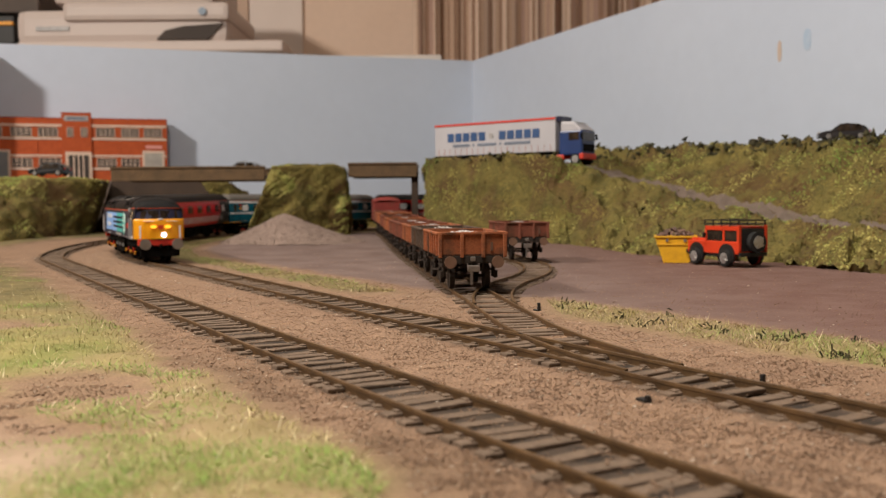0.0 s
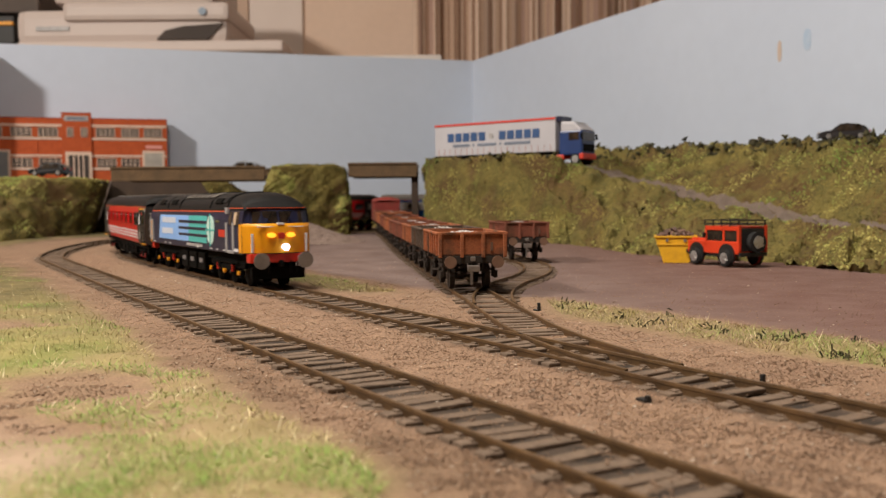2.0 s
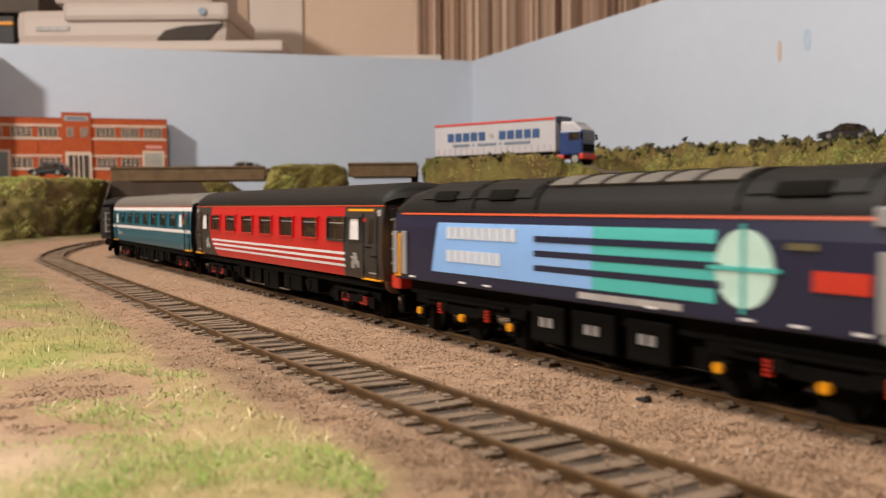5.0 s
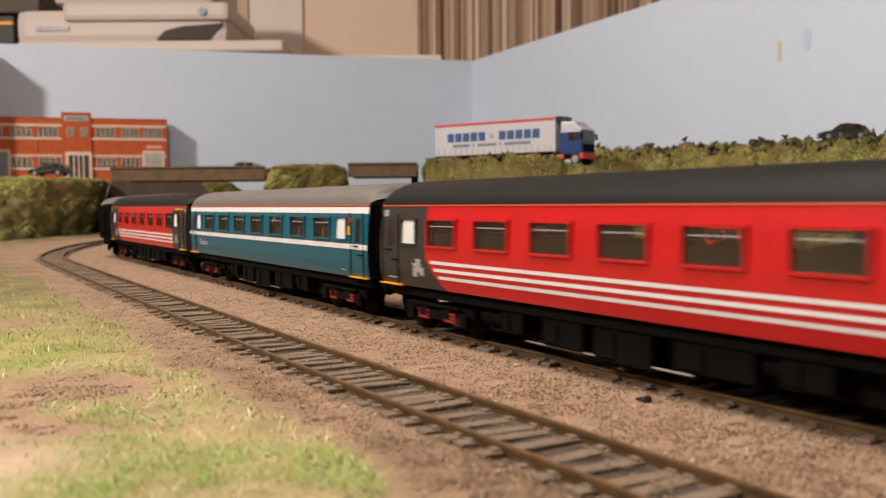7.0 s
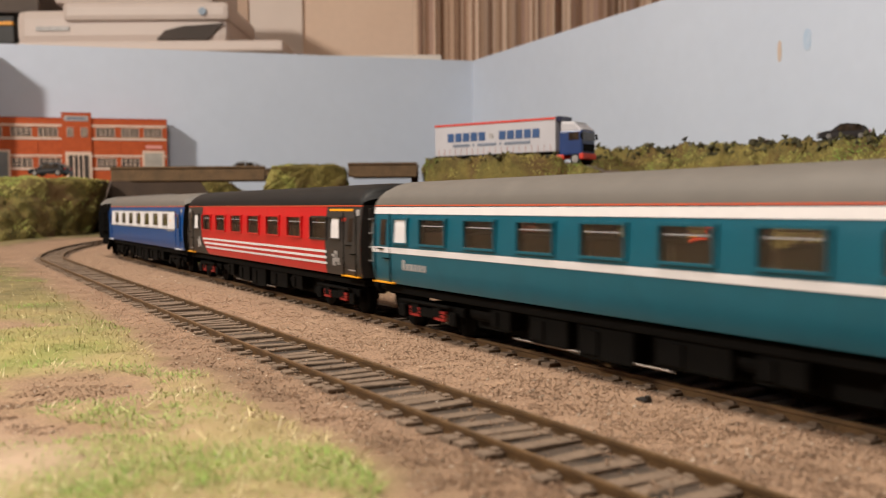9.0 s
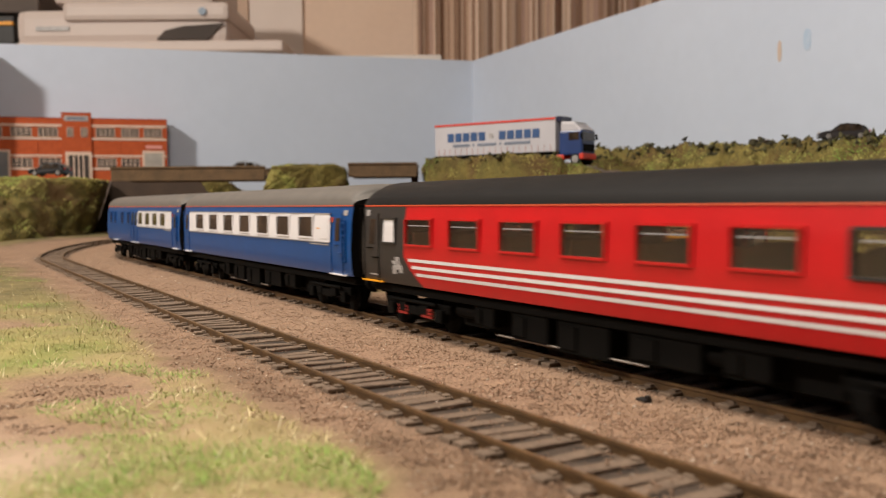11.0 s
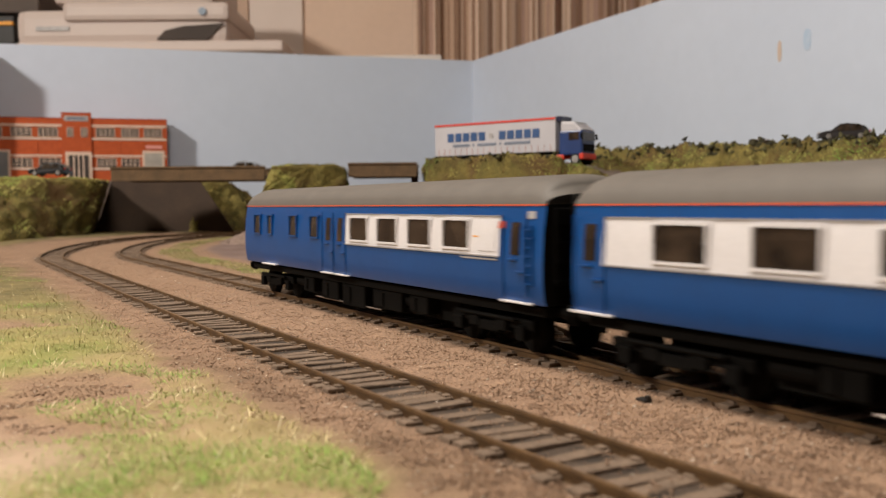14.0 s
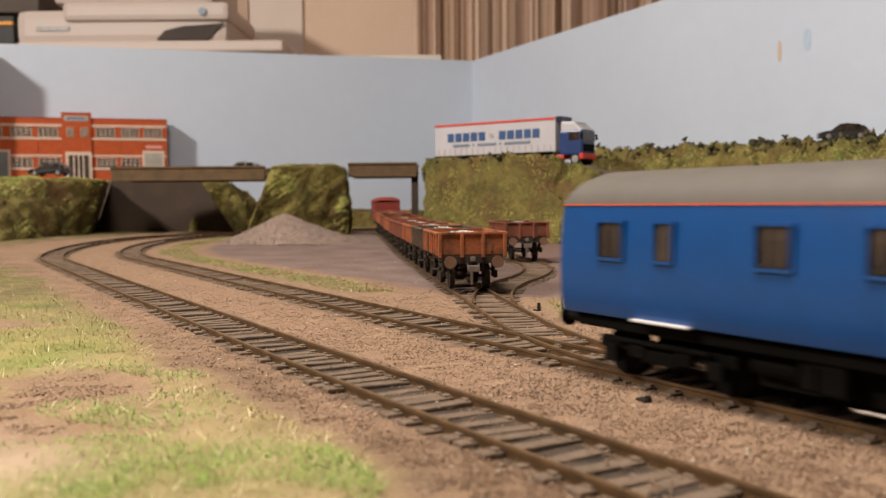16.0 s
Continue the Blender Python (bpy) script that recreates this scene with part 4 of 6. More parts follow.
def red_coach(label):
    holes = [(x - w / 2, x + w / 2, 0.0282, 0.0362) for x, w in WIN]
    c = coach_shell("red_coach", label, P_RED, P_ROOFK, P_CHAR, True, P_SILVER, holes)
    interior(c, holes)
    strip("charcoal_end", -CL / 2, -0.0895, 0.0146, 0.0404, P_CHAR, c, 0.0001, holes=holes)
    strip("charcoal_wedge", 0.0895, 0.0780, 0.0146, 0.0240, P_CHAR, c, 0.0001)
    for ob in c.children:
        if ob.name.startswith("charcoal_wedge"):
            for v in ob.data.vertices:
                v.co.x = -0.0895 if v.co.x > 0.08 else -0.0895 + 0.0115 * max(0.0, (0.0240 - v.co.z) / 0.0094) ** 1.2
    strip("charcoal_end", 0.0875, CL / 2, 0.0146, 0.0404, P_CHAR, c, 0.0001, holes=holes)
    for z, x in ((0.0181, -0.0815), (0.02035, -0.0840), (0.0226, -0.0862)):
        strip("white_stripe", x, 0.0890, z, z + 0.0010, P_WHITE, c, 0.0002, label="thin white stripe")
    strip("yellow_band", 0.0905, 0.1120, 0.0388, 0.0397, P_YEL, c, 0.0002, label="yellow first class band")
    for x, w in WIN:
        window(c, x, w, 0.0282, 0.0362, P_RED if x < 0.078 else P_CHAR)
    for x in (-0.1000, 0.0975):
        window(c, x, 0.0085, 0.0285, 0.0362, P_CHAR, white=True)
    for x in (-0.1125, 0.1110):
        door_gear(c, x, P_YEL, P_UNDER)
        ex = x + (0.0185 if x < 0 else -0.0130)
        for dx, w, z, h, k in ((-0.0040, 0.0060, 0.0212, 0.0012, 0.0015), (-0.0015, 0.0030, 0.0196, 0.0042, 0.0012), (0.0005, 0.0030, 0.0185, 0.0026, 0.0010), (-0.0028, 0.0022, 0.0180, 0.0030, -0.0008)):
            strip("emblem", ex + dx, ex + dx + w, z, z + h, P_SILVER, c, 0.0002, k, "silver winged emblem as a plain shape")
        strip("number_bar", x - 0.002, x + 0.004, 0.0168, 0.0173, P_SILVER, c, 0.0002)
    strip("notice", 0.1035, 0.1065, 0.0350, 0.0364, P_BUFRED, c, 0.0002, label="small red notice")
    for s in (-1, 1):
        strip("jumper_plate", s * 0.1165 - 0.0014, s * 0.1165 + 0.0014, 0.0372, 0.0394, P_SILVER, c, 0.0002)
    return c


def teal_coach():
    holes = [(x - w / 2, x + w / 2, 0.0285, 0.0362) for x, w in WIN_TEAL]
    c = coach_shell("teal_coach", "teal and white model coach with a grey roof", P_TEAL, P_ROOFG, P_UNDER, True, None, holes)
    interior(c, holes)
    strip("upper_white_band", -CL / 2, CL / 2, 0.0380, 0.0403, P_WHITE, c, 0.00015, label="white band under the roof")
    strip("waist_white_band", -CL / 2, CL / 2, 0.0249, 0.0268, P_WHITE, c, 0.00015, label="white waist band")
    for x, w in WIN_TEAL:
        window(c, x, w, 0.0285, 0.0362, P_TEAL)
    for x in (-0.1000, 0.0975):
        window(c, x, 0.0085, 0.0285, 0.0362, P_TEAL, white=True)
    strip("notice", 0.1030, 0.1065, 0.0345, 0.0366, P_BUFRED, c, 0.0002, label="red and yellow notices")
    strip("notice", 0.1030, 0.1060, 0.0300, 0.0335, P_YEL, c, 0.0002)
    for x in (-0.1125, 0.1115):
        door_gear(c, x, P_YEL, P_UNDER)
    bm = bmesh.new()
    for k in range(6):
        h = 0.0034 if k == 0 else 0.0022
        side_patch(bm, -0.0985 + k * 0.0027, -0.0985 + k * 0.0027 + 0.0017, 0.0196, 0.0196 + h, -1, 0.0002)
    part("name_bars", bm, P_SILVER, c, "pale operator lettering as plain bars")
    strip("number_bar", 0.0960, 0.1010, 0.0168, 0.0173, P_SILVER, c, 0.0002)
    return c


def blue_extras(c, x0, x1, wins):
    strip("white_panel", x0, x1, 0.0268, 0.0376, P_WHITE, c, 0.00012, label="white window panel")
    bm = bmesh.new()
    for s in (-1, 1):
        for z in (0.0266, 0.0378):
            add_box(bm, (x0 + x1) / 2, s * (half_width(z) + 0.0002), z, x1 - x0, 0.0004, 0.0004)
    part("panel_lining", bm, P_GREYP, c)
    for x, w in wins:
        window(c, x, w, 0.0284, 0.0364, P_WHITE, seat=False)
    strip("number_bars", x1 - 0.020, x1 - 0.001, 0.0255, 0.0260, P_SILVER, c, 0.0002)
    strip("notice", x1 - 0.0005, x1 + 0.0028, 0.0345, 0.0364, P_ORANGE, c, 0.0003, label="small orange notice")
    strip("destination_bar", x1 - 0.0135, x1 - 0.0100, 0.0318, 0.0322, P_YEL, c, 0.0002)
    strip("jumper_plate", 0.1125, 0.1160, 0.0372, 0.0392, P_SILVER, c, 0.0002)
    for s in (-1, 1):
        bm = bmesh.new()
        for k in range(7):
            add_box(bm, 0.1142, s * (half_width(0.026) + 0.0003), 0.0200 + k * 0.0024, 0.0026, 0.0004, 0.0003)
        for dx in (-0.0014, 0.0014):
            add_box(bm, 0.1142 + dx, s * (half_width(0.026) + 0.0003), 0.0275, 0.0004, 0.0006, 0.0160)
        part("side_ladder", bm, P_BLUE, c, "moulded grab rails and steps")


def blue_coach():
    c = coach_shell("blue_coach", "blue model coach with a long white window panel", P_BLUE, P_ROOFG, P_UNDER, False)
    blue_extras(c, -0.1090, 0.1005, [(-0.0845 + 0.0267 * k, 0.0150) for k in range(7)])
    strip("toilet_window", 0.0905, 0.0985, 0.0280, 0.0366, P_WHITE, c, 0.0003)
    for x in (-0.1135, 0.1075):
        door_gear(c, x, P_WHITE, P_BLUE)
    return c


def brake_coach():
    c = coach_shell("blue_brake_coach", "blue model brake coach with a short white window panel", P_BLUE, P_ROOFG, P_UNDER, False)
    blue_extras(c, -0.0028, 0.1000, [(0.0092 + 0.0226 * k, 0.0143) for k in range(4)])
    strip("toilet_window", 0.0895, 0.0980, 0.0280, 0.0366, P_WHITE, c, 0.0003)
    for x, w in ((-0.1018, 0.0080), (-0.0848, 0.0050), (-0.0562, 0.0078), (-0.0328, 0.0078)):
        window(c, x, w, 0.0284, 0.0366, P_BLUE, seat=False)
        for s in (-1, 1):
            bm = bmesh.new()
            for dx in (-0.18, 0.18):
                side_patch(bm, x + dx * w - 0.0004, x + dx * w + 0.0004, 0.0288, 0.0362, s, 0.0003)
            part("window_bar", bm, P_SEAT, c)
    for x in (-0.0190, -0.0080, 0.1075):
        door_gear(c, x, P_WHITE, P_BLUE)
    for s in (-1, 1):
        bm = box(-0.086, s * 0.0178, 0.0147, 0.0170, 0.0016, 0.0006, 0.0002)
        part("step_board", bm, P_WHITE, c, "white edged step below the van doors")
    return c


# the locomotive
LL = 0.200


def loco_width(z):
    return 0.0176 - 0.0012 * max(0.0, (z - 0.030) / 0.009) ** 2


def locomotive():
    c = thing("diesel_locomotive", "navy blue diesel locomotive with a yellow front", "locomotive", group="")
    lw = loco_width
    bm = bmesh.new()
    for s in (-1, 1):
        side_patch(bm, -LL / 2, LL / 2 + 0.0005, 0.0172, 0.0385, s, 0, 0, lw)
    add_box(bm, 0, 0, 0.0172, LL, 0.0345, 0.0008)
    part("body_side", bm, P_NAVY, c)
    # roof, higher between the cabs' shoulders
    loft_roof(LL + 0.0022, 0.0480, 0.0386, 0.0165, 0.0155, P_ROOFK, c, low=0.12)

    def roof_panel(name, x0, x1, j0, j1, material, label="", up=0.0005):
        """A raised panel that follows the roof's curve from j0 to j1 (0 and 1: the eaves)."""
        vs, fs, n = [], [], 8
        for lift in (up, -0.0003):
            for x in (x0, x1):
                for k in range(n + 1):
                    a = math.pi * (j0 + (j1 - j0) * k / n)
                    vs.append((x, -(0.0165 + lift) * math.copysign(abs(math.cos(a)) ** 0.8, math.cos(a)), 0.0386 + (0.0094 + lift) * math.sin(a) ** 0.85))
        m, q = n + 1, 2 * (n + 1)
        for k in range(n):
            fs += [(k, k + 1, m + k + 1, m + k), (q + k, q + m + k, q + m + k + 1, q + k + 1), (k, q + k, q + k + 1, k + 1), (m + k, m + k + 1, q + m + k + 1, q + m + k)]
        fs += [(0, m, q + m, q), (n, q + n, q + m + n, m + n)]
        return mesh_ob(name, vs, fs, material, c, label)

    for x0, x1 in ((-0.084, -0.056), (-0.053, -0.026), (0.044, 0.070)):
        roof_panel("roof_hatch", x0, x1, 0.12, 0.88, P_ROOFK)
    roof_panel("roof_grille", -0.022, 0.040, 0.24, 0.76, P_ROOFG, "weathered grey roof grille", 0.0007)
    for x in (-0.012, -0.002, 0.008, 0.018, 0.028):
        roof_panel("grille_bar", x, x + 0.0012, 0.24, 0.76, P_ROOFK, "", 0.0010)
    for x in (-0.0245, 0.0415, 0.0735, -0.0545):
        roof_panel("roof_rib", x, x + 0.0010, 0.03, 0.97, P_ROOFK, "", 0.0007)
    for x in (-0.070, -0.040, 0.057):
        roof_panel("roof_louvre", x - 0.006, x + 0.006, 0.10, 0.20, P_UNDER, "", 0.0009)
    strip("cantrail_line", -LL / 2 + 0.004, 0.0735, 0.0379, 0.0385, P_ORANGE, c, 0.0002, label="thin orange line", width=lw)
    strip("cab_side", 0.0735, LL / 2, 0.0385, 0.0398, P_NAVY, c, -0.0002, width=lambda z: 0.0166)
    strip("cab_line", 0.0735, LL / 2, 0.0396, 0.0401, P_ORANGE, c, 0.00005, label="thin orange line", width=lambda z: 0.0166)
    # both cab fronts
    for s in (1, -1):
        e = s * LL / 2
        vs, fs = [], []
        prof = [(0.0172, 0.0062), (0.0180, 0.0068), (0.0302, 0.0072), (0.0318, 0.0066), (0.0322, 0.0046), (0.0385, 0.0022), (0.0400, 0.0010)]
        ny = 12
        for z, bulge in prof:
            for j in range(ny + 1):
                y = (j / ny * 2 - 1) * (lw(min(z, 0.0385)) if z < 0.039 else 0.0166)
                vs.append((e + s * bulge * (1 - abs(j / ny * 2 - 1) ** 3.0), y, z))
        for i in range(len(prof) - 1):
            for j in range(ny):
                q = (i * (ny + 1) + j, i * (ny + 1) + j + 1, (i + 1) * (ny + 1) + j + 1, (i + 1) * (ny + 1) + j)
                fs.append(q if s > 0 else q[::-1])
        cab = mesh_ob("cab_front", vs, fs, P_NAVY, c, smooth=False)
        lower = [(0.0176, 0.0067), (0.0302, 0.0073), (0.0318, 0.0067), (0.0322, 0.0046)]
        vs, fs = [], []
        for z, bulge in lower:
            for j in range(ny + 1):
                y = (j / ny * 2 - 1) * (lw(z) + 0.0001)
                vs.append((e + s * (bulge * (1 - abs(j / ny * 2 - 1) ** 3.0) + 0.0002), y, z))
        for i in range(len(lower) - 1):
            for j in range(ny):
                fs.append((i * (ny + 1) + j, i * (ny + 1) + j + 1, (i + 1) * (ny + 1) + j + 1, (i + 1) * (ny + 1) + j))
        mesh_ob("yellow_panel", vs, fs, P_YEL, c, "bright warning yellow front", smooth=True)
        strip("yellow_side", min(e, e - s * 0.0045), max(e, e - s * 0.0045), 0.0176, 0.0318, P_YEL, c, 0.0002, width=lw)
        # windscreens and roof peak
        for sy in (-1, 1):
            bm = bmesh.new()
            a = [(e + s * 0.0049, sy * 0.0006, 0.0326), (e + s * 0.0030, sy * 0.0132, 0.0326), (e + s * 0.0014, sy * 0.0126, 0.0383), (e + s * 0.0030, sy * 0.0006, 0.0383)]
            v = [bm.verts.new(q) for q in a] + [bm.verts.new((q[0] - s * 0.0006, q[1], q[2])) for q in a]
            bm.faces.new(v[:4]), bm.faces.new(v[4:][::-1])
            for i in range(4):
                bm.faces.new((v[i], v[(i + 1) % 4], v[4 + (i + 1) % 4], v[4 + i]))
            w = part("windscreen", bm, P_GLASS, c, "dark windscreen")
            bm = bmesh.new()
            add_box(bm, 0, 0, 0, 0.0004, 0.0004, 0.0050, 0, pose(e + s * 0.0048, sy * 0.0050, 0.0350, sy * 25))
            part("wiper", bm, P_UNDER, w)
        bm = bmesh.new()
        add_box(bm, e + s * 0.0012, 0, 0.0399, 0.0022, 0.0300, 0.0004)
        part("front_line", bm, P_ORANGE, c)
        bm = bmesh.new()
        add_box(bm, e + s * 0.0068, 0, 0.0306, 0.0009, 0.024, 0.0005, 0.0002)
        add_box(bm, e + s * 0.0066, 0, 0.0320, 0.0020, 0.0036, 0.0012, 0.0003)
        part("front_handrail", bm, P_WHITE, c, "pale front handrail")
        for sy in (-1, 1):
            bm = cyl(0.0016, 0.0016, 0.0010, pose(e + s * 0.0077, sy * 0.0050, 0.0265, 0, 90), 16)
            bmesh.ops.scale(bm, vec=(1, 1.35, 0.75), verts=bm.verts, space=Matrix.Translation((-e - s * 0.0077, -sy * 0.0050, -0.0265)))
            part("marker_light", bm, P_TAIL if s > 0 else P_TAILR, c, "lit amber marker light")
            bm = bmesh.new()
            add_box(bm, e + s * 0.0052, sy * 0.0140, 0.0225, 0.0006, 0.0013, 0.0095, 0.0003)
            part("jumper_cable", bm, P_WHITE, c, "pale hanging jumper cables")
            # buffers
            bm = cyl(0.0021, 0.0021, 0.0060, pose(e + s * 0.0075, sy * 0.0113, 0.0140, 0, 90), 14)
            part("buffer_stem", bm, P_BUFRED, c)
            bm = cyl(0.0040, 0.0040, 0.0008, pose(e + s * 0.0110, sy * 0.0113, 0.0140, 0, 90), 20)
            part("buffer", bm, P_STEEL, c, "round dull steel buffer head")
        bm = box(e + s * 0.0080, 0, 0.0262, 0.0008, 0.0036, 0.0030, 0.0003)
        part("centre_light", bm, P_BUFRED, c)
        if s > 0:
            bm = cyl(0.0016, 0.0016, 0.0012, pose(e + s * 0.0082, 0.0022, 0.0205, 0, 90), 16)
            part("headlight", bm, P_HEAD, c, "bright bluish white headlight")
        bm = bmesh.new()
        add_box(bm, e + s * 0.0030, 0, 0.0150, 0.0060, 0.0310, 0.0045, 0.0005)
        part("buffer_beam", bm, P_BUFRED, c, "red buffer beam")
        bm = bmesh.new()
        add_box(bm, e + s * 0.0070, 0, 0.0125, 0.0050, 0.0016, 0.0030, 0.0003)
        add_box(bm, e + s * 0.0020, 0, 0.0075, 0.0030, 0.028, 0.0060, 0.0006)
        for sy in (-0.006, 0.005, 0.0085):
            add_cyl(bm, 0.0005, 0.0005, 0.006, pose(e + s * 0.0070, sy, 0.0105, 0, 12), 6)
        part("coupling", bm, P_UNDER, c)
    # side dress, same on both sides
    strip("panel_sky", -0.0720, -0.0220, 0.0205, 0.0356, P_SKY, c, 0.00012, -0.0035, "light blue panel", width=lw)
    strip("panel_aqua", -0.0220, 0.0380, 0.0205, 0.0356, P_AQUA, c, 0.00012, label="aqua panel", width=lw)
    strip("panel_sky_tail", -0.0225, 0.0000, 0.0205, 0.0356, P_SKY, c, 0.00016, width=lw)
    for z in (0.0236, 0.0274, 0.0312):
        strip("dark_stripe", -0.0230, 0.0400, z, z + 0.0016, P_NAVY, c, 0.0002, width=lw)
    for s in (-1, 1):
        bm = cyl(0.0079, 0.0079, 0.0004, pose(0.0452, s * 0.0176, 0.0280, 90), 28)
        bmesh.ops.scale(bm, vec=(0.92, 1, 1), verts=bm.verts, space=Matrix.Translation((-0.0452, 0, 0)))
        part("compass_disc", bm, P_PALE, c, "pale round emblem as a plain disc")
        bm = bmesh.new()
        add_box(bm, 0.0452, s * 0.0179, 0.0280, 0.0178, 0.0003, 0.0009)
        add_box(bm, 0.0452, s * 0.0179, 0.0280, 0.0009, 0.0003, 0.0178)
        part("compass_bar", bm, P_AQUA, c)
    for s in (-1, 1):
        for row, n in ((0.0309, 10), (0.0240, 8)):
            for k in range(n):
                x = -0.0665 + k * 0.0036
                part("name_bar", box(x + 0.0015, s * (lw(row + 0.0017) + 0.0001), row + 0.0017, 0.0029, 0.0003, 0.0035), P_PALEW, c, "white operator lettering as plain bars")
    strip("number_bar", -0.0050, 0.0290, 0.0180, 0.0196, P_SILVER, c, 0.0002, width=lw)
    strip("nameplate", 0.0610, 0.0725, 0.0248, 0.0286, P_BUFRED, c, 0.0003, label="red nameplate", width=lw)
    strip("maker_plate", 0.0550, 0.0620, 0.0322, 0.0335, mat("brass_plate", (0.10, 0.08, 0.03)), c, 0.0002, width=lw)
    for s in (-1, 1):
        for x in (-0.088, -0.058, -0.045, 0.020, 0.046, 0.058, 0.071):
            part("data_bar", box(x, s * 0.0177, 0.0180, 0.0035, 0.0003, 0.0005), P_WHITE, c, "small white data panel as a bar")
        part("data_bar", box(0.0905, s * 0.0178, 0.0187, 0.0085, 0.0004, 0.0014), P_WHITE, c, "small white data panel as a bar")
    for s in (-1, 1):
        for x in (-0.0925, -0.0985, 0.0755, 0.0868):
            bm = bmesh.new()
            add_box(bm, x, s * 0.0179, 0.0255, 0.0030, 0.0007, 0.0140, 0.0002)
            part("handrail", bm, P_GREYP, c, "grey cab handrail")
        bm = box(0.0810, s * 0.0176, 0.0176, 0.0120, 0.0010, 0.0016, 0.0003)
        part("cab_step", bm, P_GREYP, c)
        bm = bmesh.new()
        side_patch(bm, 0.0785, 0.0835, 0.0312, 0.0382, s, 0.0002, 0, lw)
        side_patch(bm, 0.0860, 0.0950, 0.0312, 0.0382, s, 0.0002, 0, lw)
        part("cab_window", bm, P_GLASS, c, "dark cab side window")
        bm = bmesh.new()
        side_patch(bm, 0.0868, 0.0910, 0.0314, 0.0378, s, 0.0003, 0, lw)
        part("cab_seat", bm, mat("cab_cream", (0.50, 0.36, 0.24)), c, "cream cab interior behind the window")
    bm = box(0.0750, -0.0170, 0.0385, 0.0042, 0.0016, 0.0034, 0.0003)
    part("gutter_block", bm, P_GREYP, c)
    # underframe
    bm = bmesh.new()
    add_box(bm, 0, 0, 0.0145, LL - 0.006, 0.026, 0.005)
    add_box(bm, 0, 0, 0.0090, 0.060, 0.020, 0.009)
    part("underframe", bm, P_UNDER, c)
    for x, w in ((-0.021, 0.014), (-0.003, 0.016), (0.016, 0.014)):
        bm = bmesh.new()
        for s in (-1, 1):
            add_box(bm, x, s * 0.0120, 0.0095, w, 0.006, 0.0100, 0.0008)
        tank = part("fuel_tank", bm, P_UNDER, c)
        for s in (-1, 1):
            for k in (-1, 1):
                part("label_plate", box(x + k * 0.0016, s * 0.0152, 0.0100, 0.0022, 0.0004, 0.0024), P_GREYP, tank)
    for x in (-0.062, 0.062):
        b = bogie(c, x, 0.050, 0.0066, 0.0105, None, True)
        for dx in (-0.013, 0.013):
            for s in (-1, 1):
                bm = bmesh.new()
                for k in range(4):
                    add_cyl(bm, 0.0010, 0.0010, 0.0006, pose(x + dx, s * 0.0146, 0.0074 + k * 0.0009), 10)
                part("coil_spring", bm, P_BUFRED, b, "red coil spring")
    return c


VEH = [(locomotive(), LL), (red_coach("red model coach with charcoal ends and white stripes"), CL), (teal_coach(), CL),
       (red_coach("second red model coach with charcoal ends and stripes"), CL), (blue_coach(), CL), (brake_coach(), CL)]
# ---- open wagons ----
def rusty(name, a, b):
    return mat(name, a, b, 0.8, 160, fine=0.25, bump=0.0002, third=(0.10, 0.045, 0.022), third_scale=70, third_at=0.58, obj=1.0)


M_RUST = rusty("wagon_rust", (0.36, 0.11, 0.038), (0.27, 0.08, 0.03))
M_RUST2 = rusty("wagon_bauxite", (0.22, 0.062, 0.032), (0.17, 0.05, 0.028))
M_DRABW = rusty("wagon_weathered", (0.10, 0.066, 0.045), (0.07, 0.045, 0.03))
M_VANRED = rusty("van_red", (0.24, 0.030, 0.022), (0.19, 0.026, 0.02))
M_LOAD = mat("limestone_load", (0.42, 0.37, 0.35), (0.62, 0.56, 0.53), 0.9, 300, island=0.35)
M_BLACKISH = mat("wagon_underframe", (0.035, 0.024, 0.017), (0.02, 0.014, 0.01), 0.8, 150, obj=1.0)
M_BUFFER = mat("wagon_buffer", (0.20, 0.11, 0.07), (0.13, 0.07, 0.045), 0.6, 150, obj=1.0)
WL, WW = 0.0620, 0.0325


